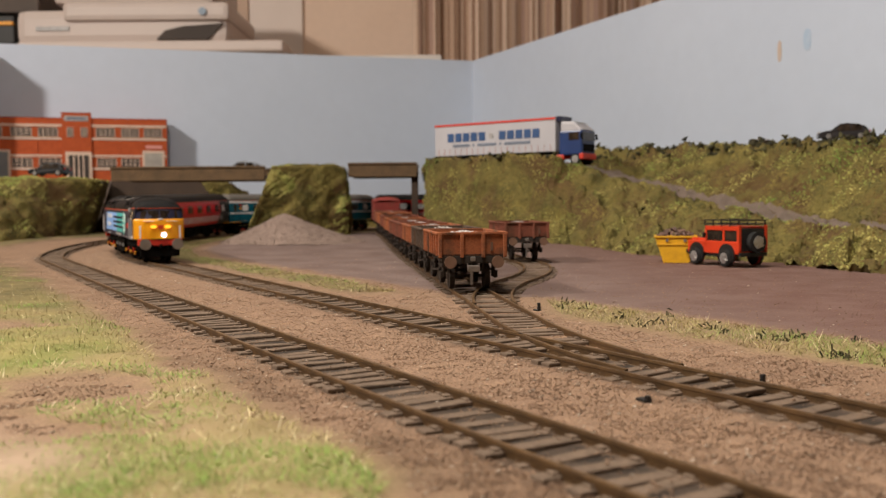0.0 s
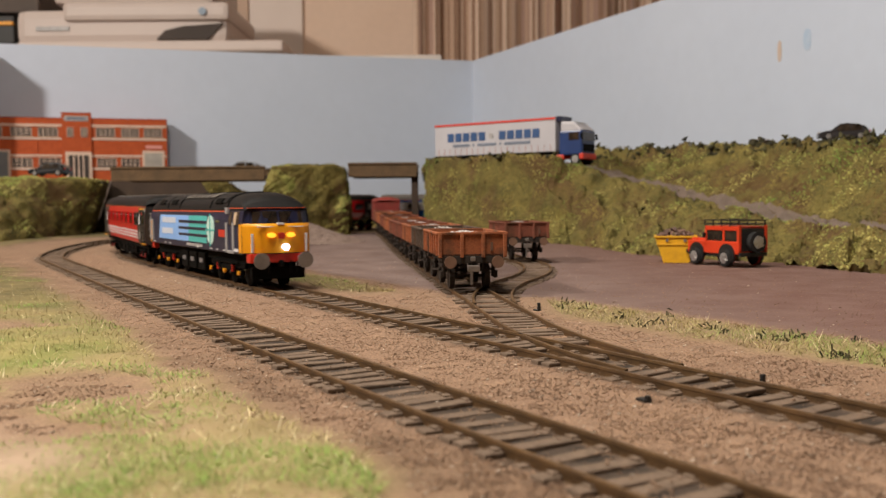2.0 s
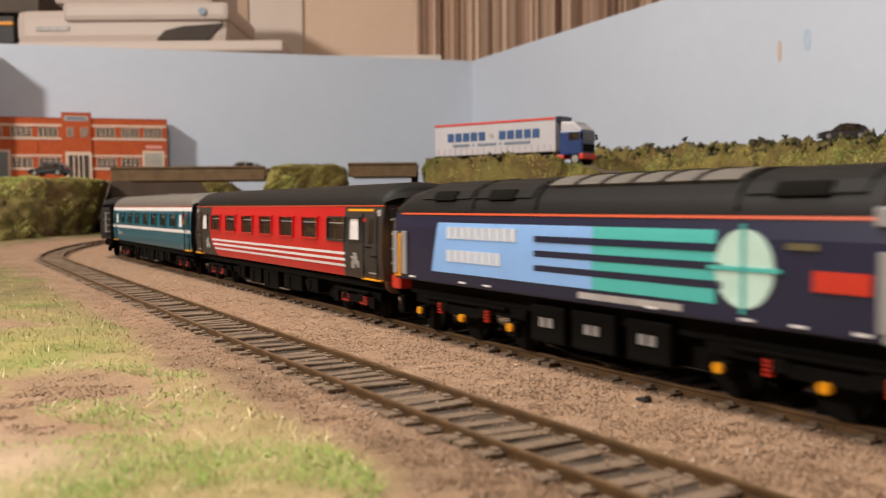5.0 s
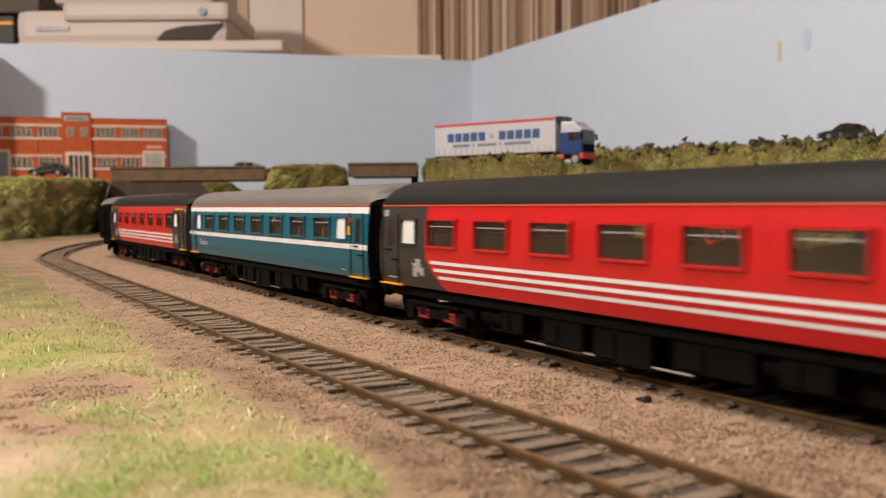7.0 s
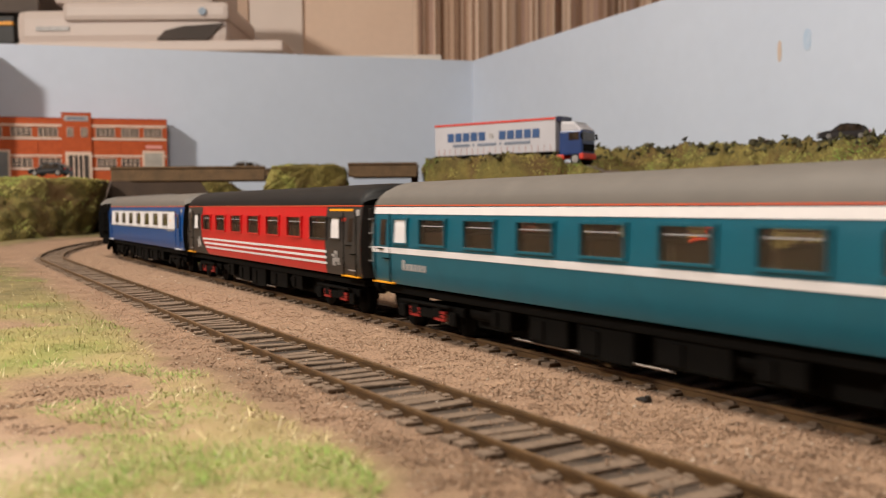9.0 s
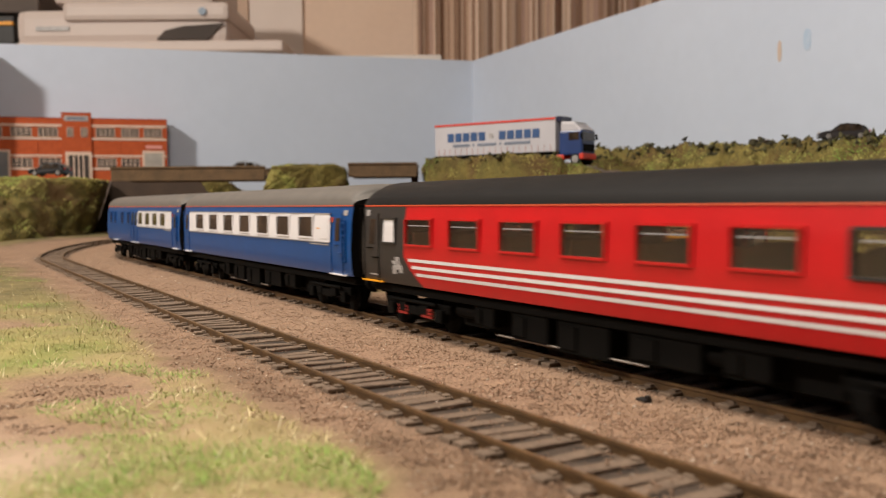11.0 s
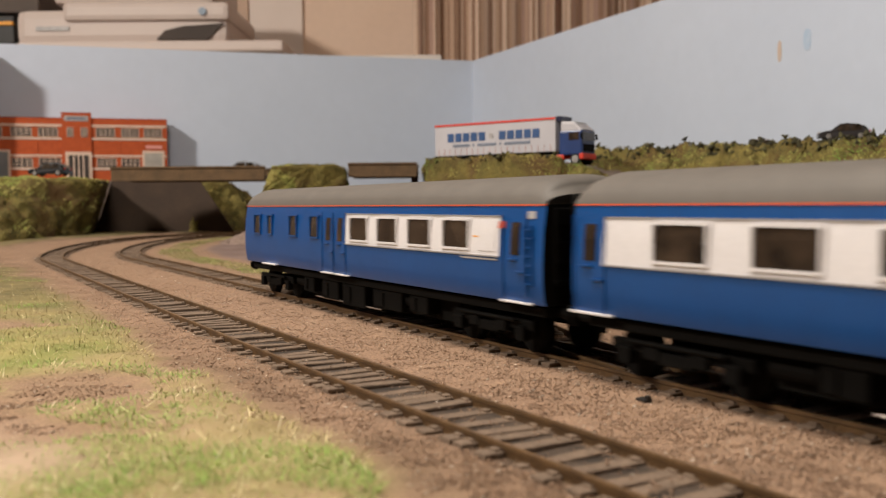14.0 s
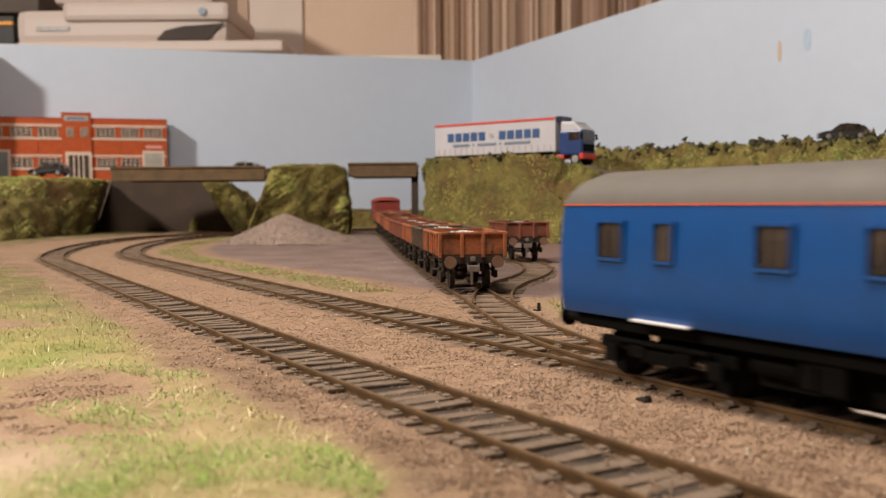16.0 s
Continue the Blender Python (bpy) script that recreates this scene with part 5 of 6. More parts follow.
def wagon(skin, label, load=True):
    c = thing("open_wagon", label, "railway wagon", group="open wagons in the sidings")
    z0, z1, t = 0.0165, 0.0278, 0.0009
    for s in (-1, 1):
        bm = bmesh.new()
        add_box(bm, 0, s * (WW / 2 - t / 2), (z0 + z1) / 2, WL, t, z1 - z0, 0.0002)
        add_box(bm, 0, s * (WW / 2), z1 - 0.0005, WL + 0.001, 0.0018, 0.0011, 0.0003)
        for k in range(7):
            add_box(bm, -WL / 2 + 0.003 + k * (WL - 0.006) / 6, s * (WW / 2 + 0.0004), (z0 + z1) / 2, 0.0014, 0.0010, z1 - z0 - 0.0006, 0.0002)
        for x in (-0.011, 0.011):
            add_box(bm, x, s * (WW / 2 + 0.0007), (z0 + z1) / 2 + 0.001, 0.0008, 0.0006, 0.006)
        part("side_wall", bm, skin, c)
        bm = bmesh.new()
        add_box(bm, s * (WL / 2 - t / 2), 0, (z0 + z1) / 2, t, WW - 2 * t, z1 - z0, 0.0002)
        add_box(bm, s * (WL / 2), 0, z1 - 0.0005, 0.0018, WW + 0.0014, 0.0012, 0.0003)
        for y in (-WW / 2 + 0.0008, -0.0051, 0.0051, WW / 2 - 0.0008):
            add_box(bm, s * (WL / 2 + 0.0006), y, (z0 + z1) / 2 - 0.0006, 0.0013, 0.0017, z1 - z0, 0.0003)
        part("end_wall", bm, skin, c)
        bm = bmesh.new()
        add_box(bm, s * (WL / 2 + 0.0002), -0.0092, 0.0210, 0.0010, 0.0011, 0.0040)
        part("label_clip", bm, M_BUFFER, c)
    bm = bmesh.new()
    add_box(bm, 0, 0, z0 + 0.0004, WL, WW, 0.0010)
    part("floor_plate", bm, M_BLACKISH, c)
    bm = bmesh.new()
    for s in (-1, 1):
        add_box(bm, 0, s * 0.0118, 0.0147, WL, 0.0018, 0.0030, 0.0003)
        add_box(bm, s * (WL / 2 - 0.0008), 0, 0.0147, 0.0018, WW - 0.003, 0.0034, 0.0003)
        add_box(bm, 0.004, s * 0.0136, 0.0085, 0.034, 0.0006, 0.0010, 0, pose(0, 0, 0, 0, s * 4))
        for x in (-0.0175, 0.0175):
            add_box(bm, x, s * 0.0122, 0.0098, 0.0050, 0.0012, 0.0080, 0.0003)
            add_box(bm, x, s * 0.0132, 0.0070, 0.0046, 0.0018, 0.0036, 0.0005)
            add_box(bm, x, s * 0.0132, 0.0115, 0.0130, 0.0010, 0.0012, 0.0003)
        add_box(bm, 0, s * 0.0118, 0.0085, 0.0060, 0.0010, 0.0090, 0.0003)
    part("underframe", bm, M_BLACKISH, c)
    for x in (-0.0175, 0.0175):
        bm = cyl(0.0008, 0.0008, 0.020, pose(x, 0, 0.0062, 90), 8)
        for s in (-1, 1):
            add_cyl(bm, 0.0062, 0.0062, 0.0024, pose(x, s * 0.0086, 0.0062, 90), 20)
        part("wheelset", bm, M_BLACKISH, c)
    for s in (-1, 1):
        for y in (-0.0112, 0.0112):
            bm = cyl(0.0019, 0.0015, 0.0050, pose(s * (WL / 2 + 0.0025), y, 0.0140, 0, s * 90), 12)
            add_cyl(bm, 0.0029, 0.0029, 0.0008, pose(s * (WL / 2 + 0.0052), y, 0.0140, 0, 90), 18)
            part("buffer", bm, M_BUFFER, c, "round rusty buffer")
        bm = bmesh.new()
        add_box(bm, s * (WL / 2 + 0.0030), 0, 0.0108, 0.0040, 0.0056, 0.0030, 0.0006)
        add_box(bm, s * (WL / 2 + 0.0045), 0.0012, 0.0068, 0.0010, 0.0012, 0.0070, 0.0003)
        add_box(bm, s * (WL / 2 + 0.0010), 0, 0.0152, 0.0020, 0.0022, 0.0022, 0.0004)
        part("coupling", bm, P_STEEL if s < 0 else M_BLACKISH, c, "grey hook coupling")
    if load:
        bm = bmesh.new()
        nx, ny = 14, 8
        gv = [[bm.verts.new((-WL / 2 + 0.001 + (WL - 0.002) * i / nx, -WW / 2 + 0.001 + (WW - 0.002) * j / ny,
                             0.0222 + 0.0048 * math.sin(math.pi * i / nx) * math.sin(math.pi * j / ny) + random.uniform(-0.0004, 0.0004))) for j in range(ny + 1)] for i in range(nx + 1)]
        for i in range(nx):
            for j in range(ny):
                bm.faces.new((gv[i][j], gv[i + 1][j], gv[i + 1][j + 1], gv[i][j + 1]))
        for _ in range(220):
            x, y = random.uniform(-0.47, 0.47), random.uniform(-0.45, 0.45)
            z = 0.0225 + 0.0048 * math.cos(math.pi * x) * math.cos(math.pi * y)
            r = bmesh.ops.create_icosphere(bm, subdivisions=1, radius=random.uniform(0.0006, 0.0012))
            bmesh.ops.transform(bm, matrix=pose(x * (WL - 0.004), y * (WW - 0.004), z, random.uniform(0, 90), random.uniform(0, 90)) @ Matrix.Diagonal((1, 0.8, 0.7, 1)), verts=r["verts"])
        part("stone_load", bm, M_LOAD, c, "heaped pale grey stone")
    return c


def wag_pose(track, dist):
    run = 0.0
    for (p, h), (p2, _) in zip(track[:-1], track[1:]):
        run += (p2 - p).length
        if run >= dist:
            break
    return pose(p.x, p.y, RZ + rise(p.y), 0, 0, math.degrees(math.atan2(h.y, h.x)))


def along_y(track, y):
    run = 0.0
    for (p, h), (p2, _) in zip(track[:-1], track[1:]):
        run += (p2 - p).length
        if p2.y >= y:
            return run
    return run


first = along_y(SID1, 0.428 + WL / 2)
models = {
    "a": wagon(M_RUST, "rust brown steel open wagon with a stone load"),
    "b": wagon(M_DRABW, "dark weathered open wagon with a stone load"),
    "c": wagon(M_RUST2, "bauxite brown open wagon with a stone load"),
}
used = set()
for k, kind in enumerate("abaccacac"):
    m = wag_pose(SID1, first + k * 0.0735)
    if kind in used:
        copy_thing(models[kind], m)
    else:
        models[kind].matrix_basis = m
        used.add(kind)
m = wag_pose(SID2, along_y(SID2, 0.648 + WL / 2))
copy_thing(models["c"], m)


def van():
    c = thing("goods_van", "dark red covered goods van at the end of the siding", "railway wagon")
    bm = box(0, 0, 0.0270, 0.068, 0.0315, 0.022, 0.0008)
    for k in range(6):
        add_box(bm, -0.0345, -0.0125 + k * 0.005, 0.0270, 0.0008, 0.0010, 0.020)
    part("van_body", bm, M_VANRED, c)
    loft_roof(0.069, 0.0440, 0.0378, 0.0162, 0.002, M_VANRED, c)
    part("underframe", box(0, 0, 0.0140, 0.064, 0.026, 0.004), M_BLACKISH, c)
    for x in (-0.018, 0.018):
        bm = bmesh.new()
        for s in (-1, 1):
            add_cyl(bm, 0.0062, 0.0062, 0.0024, pose(x, s * 0.0086, 0.0062, 90), 18)
        part("wheelset", bm, M_BLACKISH, c)
    return c


v_ = van()
v_.matrix_basis = wag_pose(SID1, first + 9 * 0.0735 + 0.004)

# ---- heap of grey ballast ----
def heap(x, y, r, h):
    vs, fs, n, rings = [], [], 56, 18
    for i in range(rings + 1):
        g = i / rings
        for k in range(n):
            a = 2 * math.pi * k / n
            rr = r * g * (1 + 0.22 * fbm(math.cos(a) * 0.1, math.sin(a) * 0.1, 3, 12) + 0.30 * max(0, math.cos(a)) * g)
            z = h * (1 - g) ** 1.08 + 0.0014 * fbm(x + rr * math.cos(a), y + rr * math.sin(a), 1, 90)
            if i == 0:
                z = h * 0.97
            vs.append((x + rr * math.cos(a), y + rr * math.sin(a), rise(y) - 0.001 + z))
    for i in range(rings):
        for k in range(n):
            fs.append((i * n + k, i * n + (k + 1) % n, (i + 1) * n + (k + 1) % n, (i + 1) * n + k))
    ob = mesh_ob("gravel_mound", vs, fs, M_HEAP, smooth=True)
    tagged(ob, "conical heap of fine grey brown ballast", "gravel heap")
    return ob


HEAP = heap(px(505, 0.975), 0.975, 0.068, 0.0315)
scatter("gravel", HEAP, 14000, 0.0008, M_HEAPG, "fine grey gravel grains on the heap", "gravel", seed=21)


# ---- off-road car ----
def car_wheel(parent, x, y, r, w, name="wheel"):
    s = 1 if y > 0 else -1
    bm = bmesh.new()
    add_cyl(bm, r, r, w, pose(x, y, r, 90), 24)
    bmesh.ops.bevel(bm, geom=[e for e in bm.edges if len(e.link_faces) == 2 and abs(e.calc_face_angle(0)) > 1.2], offset=r * 0.14, segments=2, affect="EDGES")
    t = part(name, bm, P_TYRE, parent, "black rubber tyre")
    bm = bmesh.new()
    add_cyl(bm, r * 0.62, r * 0.62, w * 0.3, pose(x, y + s * w * 0.40, r, 90), 18)
    for k in range(5):
        add_box(bm, r * 0.36, 0, 0, r * 0.46, w * 0.25, r * 0.16, 0, pose(x, y + s * w * 0.52, r) @ pose(0, 0, 0, 0, 72 * k))
    part("rim", bm, P_ALLOY, t, "silver spoked wheel")
    return t


def offroader(m):
    c = thing("off_road_car", "orange red off-road car with a black roof rack", "car", m)
    L, W = 0.0520, 0.0235
    red = P_CARRED
    bm = bmesh.new()
    add_box(bm, 0, 0, 0.0125, L, W, 0.0085, 0.0008)
    add_box(bm, 0.0175, 0, 0.0172, 0.0155, W * 0.74, 0.0022, 0.0007)
    for s in (-1, 1):
        for x in (-0.0155, 0.0155):
            add_cyl(bm, 0.0068, 0.0068, 0.0022, pose(x, s * (W / 2 - 0.0004), 0.0072, 90), 20)
    part("body", bm, red, c)
    # greenhouse: pillars, roof, glass
    x0, x1 = -0.0255, 0.0085
    bm = bmesh.new()
    add_box(bm, (x0 + x1) / 2, 0, 0.0262, x1 - x0, W * 0.92, 0.0014, 0.0005)
    for s in (-1, 1):
        for x in (x0 + 0.0009, -0.0105, x1 - 0.0009):
            add_box(bm, x, s * (W * 0.46 - 0.0006), 0.0213, 0.0019, 0.0014, 0.0090, 0.0002)
        add_box(bm, (x0 + x1) / 2, s * (W * 0.46 - 0.0004), 0.0249, x1 - x0, 0.0010, 0.0018, 0.0002)
    part("cabin", bm, red, c)
    bm = box((x0 + x1) / 2, 0, 0.0211, x1 - x0 - 0.0012, W * 0.88, 0.0082)
    part("glass", bm, P_GLASS, c, "dark windows")
    bm = bmesh.new()
    add_box(bm, x0 - 0.0006, 0, 0.0180, 0.0010, W * 0.80, 0.0150, 0.0004)
    part("rear_door", bm, P_BLACK, c, "black rear door")
    for y in (-W * 0.46, W * 0.46):
        bm = box(x0 - 0.0008, y, 0.0185, 0.0014, 0.0022, 0.0180, 0.0003)
        q = part("rear_pillar", bm, red, c)
        bm = bmesh.new()
        for z in (0.0120, 0.0142):
            add_cyl(bm, 0.0007, 0.0007, 0.0006, pose(x0 - 0.0017, y, z, 0, 90), 10)
        part("tail_light", bm, P_BUFRED, q, "small round tail lights")
    # spare wheel
    bm = cyl(0.0068, 0.0068, 0.0040, pose(x0 - 0.0032, -0.0010, 0.0165, 0, 90), 22)
    sp = part("spare_wheel", bm, P_TYRE, c, "spare wheel on the rear door")
    bm = cyl(0.0040, 0.0040, 0.0006, pose(x0 - 0.0054, -0.0010, 0.0165, 0, 90), 18)
    for k in range(5):
        add_box(bm, 0, 0.0026, 0, 0.0008, 0.0034, 0.0012, 0, pose(x0 - 0.0057, -0.0010, 0.0165, 72 * k))
    part("rim", bm, P_ALLOY, sp, "silver spoked rim")
    # roof rack
    rack = bmesh.new()
    for s in (-1, 1):
        for z in (0.0282, 0.0308):
            add_box(rack, (x0 + x1) / 2, s * W * 0.46, z, x1 - x0 + 0.002, 0.0007, 0.0007)
            add_box(rack, (x0 + x1) / 2 + s * (x1 - x0) / 2, 0, z, 0.0007, W * 0.92, 0.0007)
        for k in range(5):
            add_box(rack, x0 + k * (x1 - x0) / 4, s * W * 0.46, 0.0290, 0.0007, 0.0007, 0.0044)
    for k in range(9):
        add_box(rack, x0 + k * (x1 - x0) / 8, 0, 0.0282, 0.0012, W * 0.92, 0.0006)
    part("roof_rack", rack, P_BLACK, c, "black roof rack")
    for s in (-1, 1):
        bm = bmesh.new()
        for x in (-0.0155, 0.0155):
            add_cyl(bm, 0.0076, 0.0076, 0.0018, pose(x, s * (W / 2 + 0.0002), 0.0078, 90), 20)
        part("wheel_arch", bm, P_BLACK, c)
        for x in (-0.0155, 0.0155):
            car_wheel(c, x, s * (W / 2 + 0.0004), 0.0058, 0.0050)
        bm = box(0.0050, s * (W / 2 + 0.0025), 0.0205, 0.0010, 0.0028, 0.0034, 0.0004)
        part("mirror", bm, P_BLACK, c)
    part("bumper", box(-L / 2 - 0.0006, 0, 0.0082, 0.0020, W * 0.96, 0.0026, 0.0004), P_BLACK, c)
    part("bumper", box(L / 2 + 0.0010, 0, 0.0086, 0.0024, W * 0.98, 0.0030, 0.0004), P_BLACK, c)
    part("sill", box(0, 0, 0.0076, 0.026, W * 0.9, 0.0026), P_BLACK, c)
    return c


offroader(pose(0.1940, 0.6180, 0.0005, 0, 0, 112.4))


# ---- skip with rubble ----
def skip(m):
    c = thing("skip", "yellow builders' skip heaped with brown rubble", "skip", m)
    bm = bmesh.new()
    prof = [(-0.0145, 0.0190), (-0.0085, 0.0), (0.0095, 0.0), (0.0145, 0.0190)]
    for t in (0.0, 0.0007):
        side = [[bm.verts.new((x - math.copysign(t, x), sy * (0.0095 - t), z + (t if z < 0.01 else 0))) for x, z in prof] for sy in (-1, 1)]
        for q in side:
            bm.faces.new(q)
        for k in range(3):
            bm.faces.new((side[0][k], side[0][k + 1], side[1][k + 1], side[1][k]))
    bmesh.ops.recalc_face_normals(bm, faces=bm.faces)
    part("shell", bm, P_SKIP, c)
    for s in (-1, 1):
        part("rim", box(0, s * 0.0099, 0.0185, 0.0300, 0.0012, 0.0014, 0.0003), P_SKIP, c)
        part("end_rim", box(s * 0.0146, 0, 0.0185, 0.0012, 0.0205, 0.0014, 0.0003), P_SKIP, c)
        part("side_rib", box(0, s * 0.0098, 0.0130, 0.0262, 0.0008, 0.0012, 0.0003), P_SKIP, c)
    for s in (-1, 1):
        for x in (-0.0060, 0.0065):
            bm = cyl(0.0011, 0.0011, 0.0016, pose(x, s * 0.0104, 0.0160, 90), 10)
            part("lifting_lug", bm, P_STEEL, c)
    bm = bmesh.new()
    for _ in range(120):
        x, y = random.uniform(-0.0125, 0.0125), random.uniform(-0.0085, 0.0085)
        z = 0.0185 + 0.0062 * (1 - (x / 0.0135) ** 2) * (1 - (y / 0.0095) ** 2)
        sx = random.uniform(0.0010, 0.0030)
        add_box(bm, 0, 0, 0, sx, sx * random.uniform(0.4, 1), sx * random.uniform(0.3, 0.7), 0, pose(x, y, z - random.random() * 0.002, random.uniform(0, 90), random.uniform(0, 60), random.uniform(0, 180)))
    part("rubble", bm, M_RUBBLE, c, "heaped brick and timber rubble")
    return c


skip(pose(px(1196, 0.652), 0.652, 0.0004, 0, 0, -14))


# ---- small cars ----
def small_car(m, paintm, label, scale=1.0):
    c = thing("parked_car", label, "car", m, group="parked cars")
    L, W = 0.0520, 0.0215
    prof = [(-0.50, 0.16), (-0.50, 0.44), (-0.47, 0.50), (-0.36, 0.80), (-0.30, 0.90), (-0.05, 0.98), (0.08, 0.93), (0.24, 0.58), (0.42, 0.50), (0.50, 0.40), (0.50, 0.16)]
    H = 0.0190
    bm = bmesh.new()
    rings = []
    for f, tuck in ((-1.0, 1), (-0.80, 0), (0.80, 0), (1.0, 1)):
        ring = []
        for x, z in prof:
            hi = max(0.0, (z - 0.5) / 0.5)
            y = f * W / 2 * (1 - 0.20 * hi)
            k = 0.985 if tuck else 1.0
            ring.append(bm.verts.new((x * L * k, y, z * H * (k if tuck else 1.0))))
        rings.append(ring)
    for a, b in zip(rings[:-1], rings[1:]):
        for i in range(len(prof)):
            j = (i + 1) % len(prof)
            bm.faces.new((a[i], a[j], b[j], b[i]))
    bm.faces.new(rings[0][::-1]), bm.faces.new(rings[-1])
    bmesh.ops.recalc_face_normals(bm, faces=bm.faces)
    part("body", bm, paintm, c)
    for s in (-1, 1):
        for xa, xb in ((-0.33, -0.13), (-0.11, 0.10)):
            bm = bmesh.new()
            y0, y1 = s * (W / 2 * 0.985), s * (W / 2 * 0.845)
            v = [bm.verts.new(q) for q in ((xa * L - 0.001, y0, 0.54 * H), (xb * L + (0.0025 if xb > 0 else 0), y0, 0.54 * H), (xb * L - 0.001, y1, 0.88 * H), (xa * L + 0.001, y1, 0.88 * H))]
            for q in v:
                q.co.y += s * 0.0003
            bm.faces.new(v)
            w = [bm.verts.new((q.co.x, q.co.y - s * 0.0005, q.co.z)) for q in v]
            bm.faces.new(w[::-1])
            part("side_window", bm, P_GLASS, c)
        for x in (-0.31, 0.31):
            car_wheel(c, x * L, s * (W / 2 - 0.0012), 0.0042, 0.0030)
    for pts in (((-0.475, 0.53), (-0.375, 0.80)), ((0.095, 0.89), (0.225, 0.61))):
        bm = bmesh.new()
        (xa, za), (xb, zb) = pts
        sgn = -1 if xa < 0 else 1
        v = [bm.verts.new((xx * L + sgn * 0.0005, yy * W / 2 * 0.76, zz * H + 0.0004)) for xx, zz, yy in ((xa, za, -1), (xa, za, 1), (xb, zb, 1), (xb, zb, -1))]
        bm.faces.new(v)
        w = [bm.verts.new((q.co.x - sgn * 0.0004, q.co.y, q.co.z - 0.0003)) for q in v]
        bm.faces.new(w[::-1])
        part("screen", bm, P_GLASS, c)
    for s in (-1, 1):
        part("tail_light", box(-0.497 * L, s * W * 0.40, 0.0098, 0.0010, 0.0030, 0.0022, 0.0003), P_BUFRED, c, "red tail light")
        part("headlight", box(0.485 * L, s * W * 0.36, 0.0085, 0.0016, 0.0040, 0.0020, 0.0004), P_ALLOY, c)
    return c


small_car(pose(px(1490, 0.86), 0.86, 0.1010, 0, 0, 164) @ Matrix.Scale(0.86, 4), paint("car_charcoal", (0.035, 0.032, 0.034), 0.25), "charcoal hatchback parked on the embankment top")
small_car(pose(px(1338, 0.98), 0.98, 0.0950, 0, 0, 165) @ Matrix.Scale(0.86, 4), paint("car_silver", (0.40, 0.37, 0.35), 0.3), "silver car half hidden behind the embankment crest")
small_car(pose(px(432, 1.19), 1.19, 0.0825, 0, 0, 176), paint("car_steel_blue", (0.16, 0.17, 0.19), 0.25), "steel grey car crossing the girder bridge")
small_car(pose(px(92, 1.24), 1.24, 0.0855, 0, 0, 176), paint("car_black", (0.022, 0.022, 0.024), 0.2), "black hatchback in front of the factory")


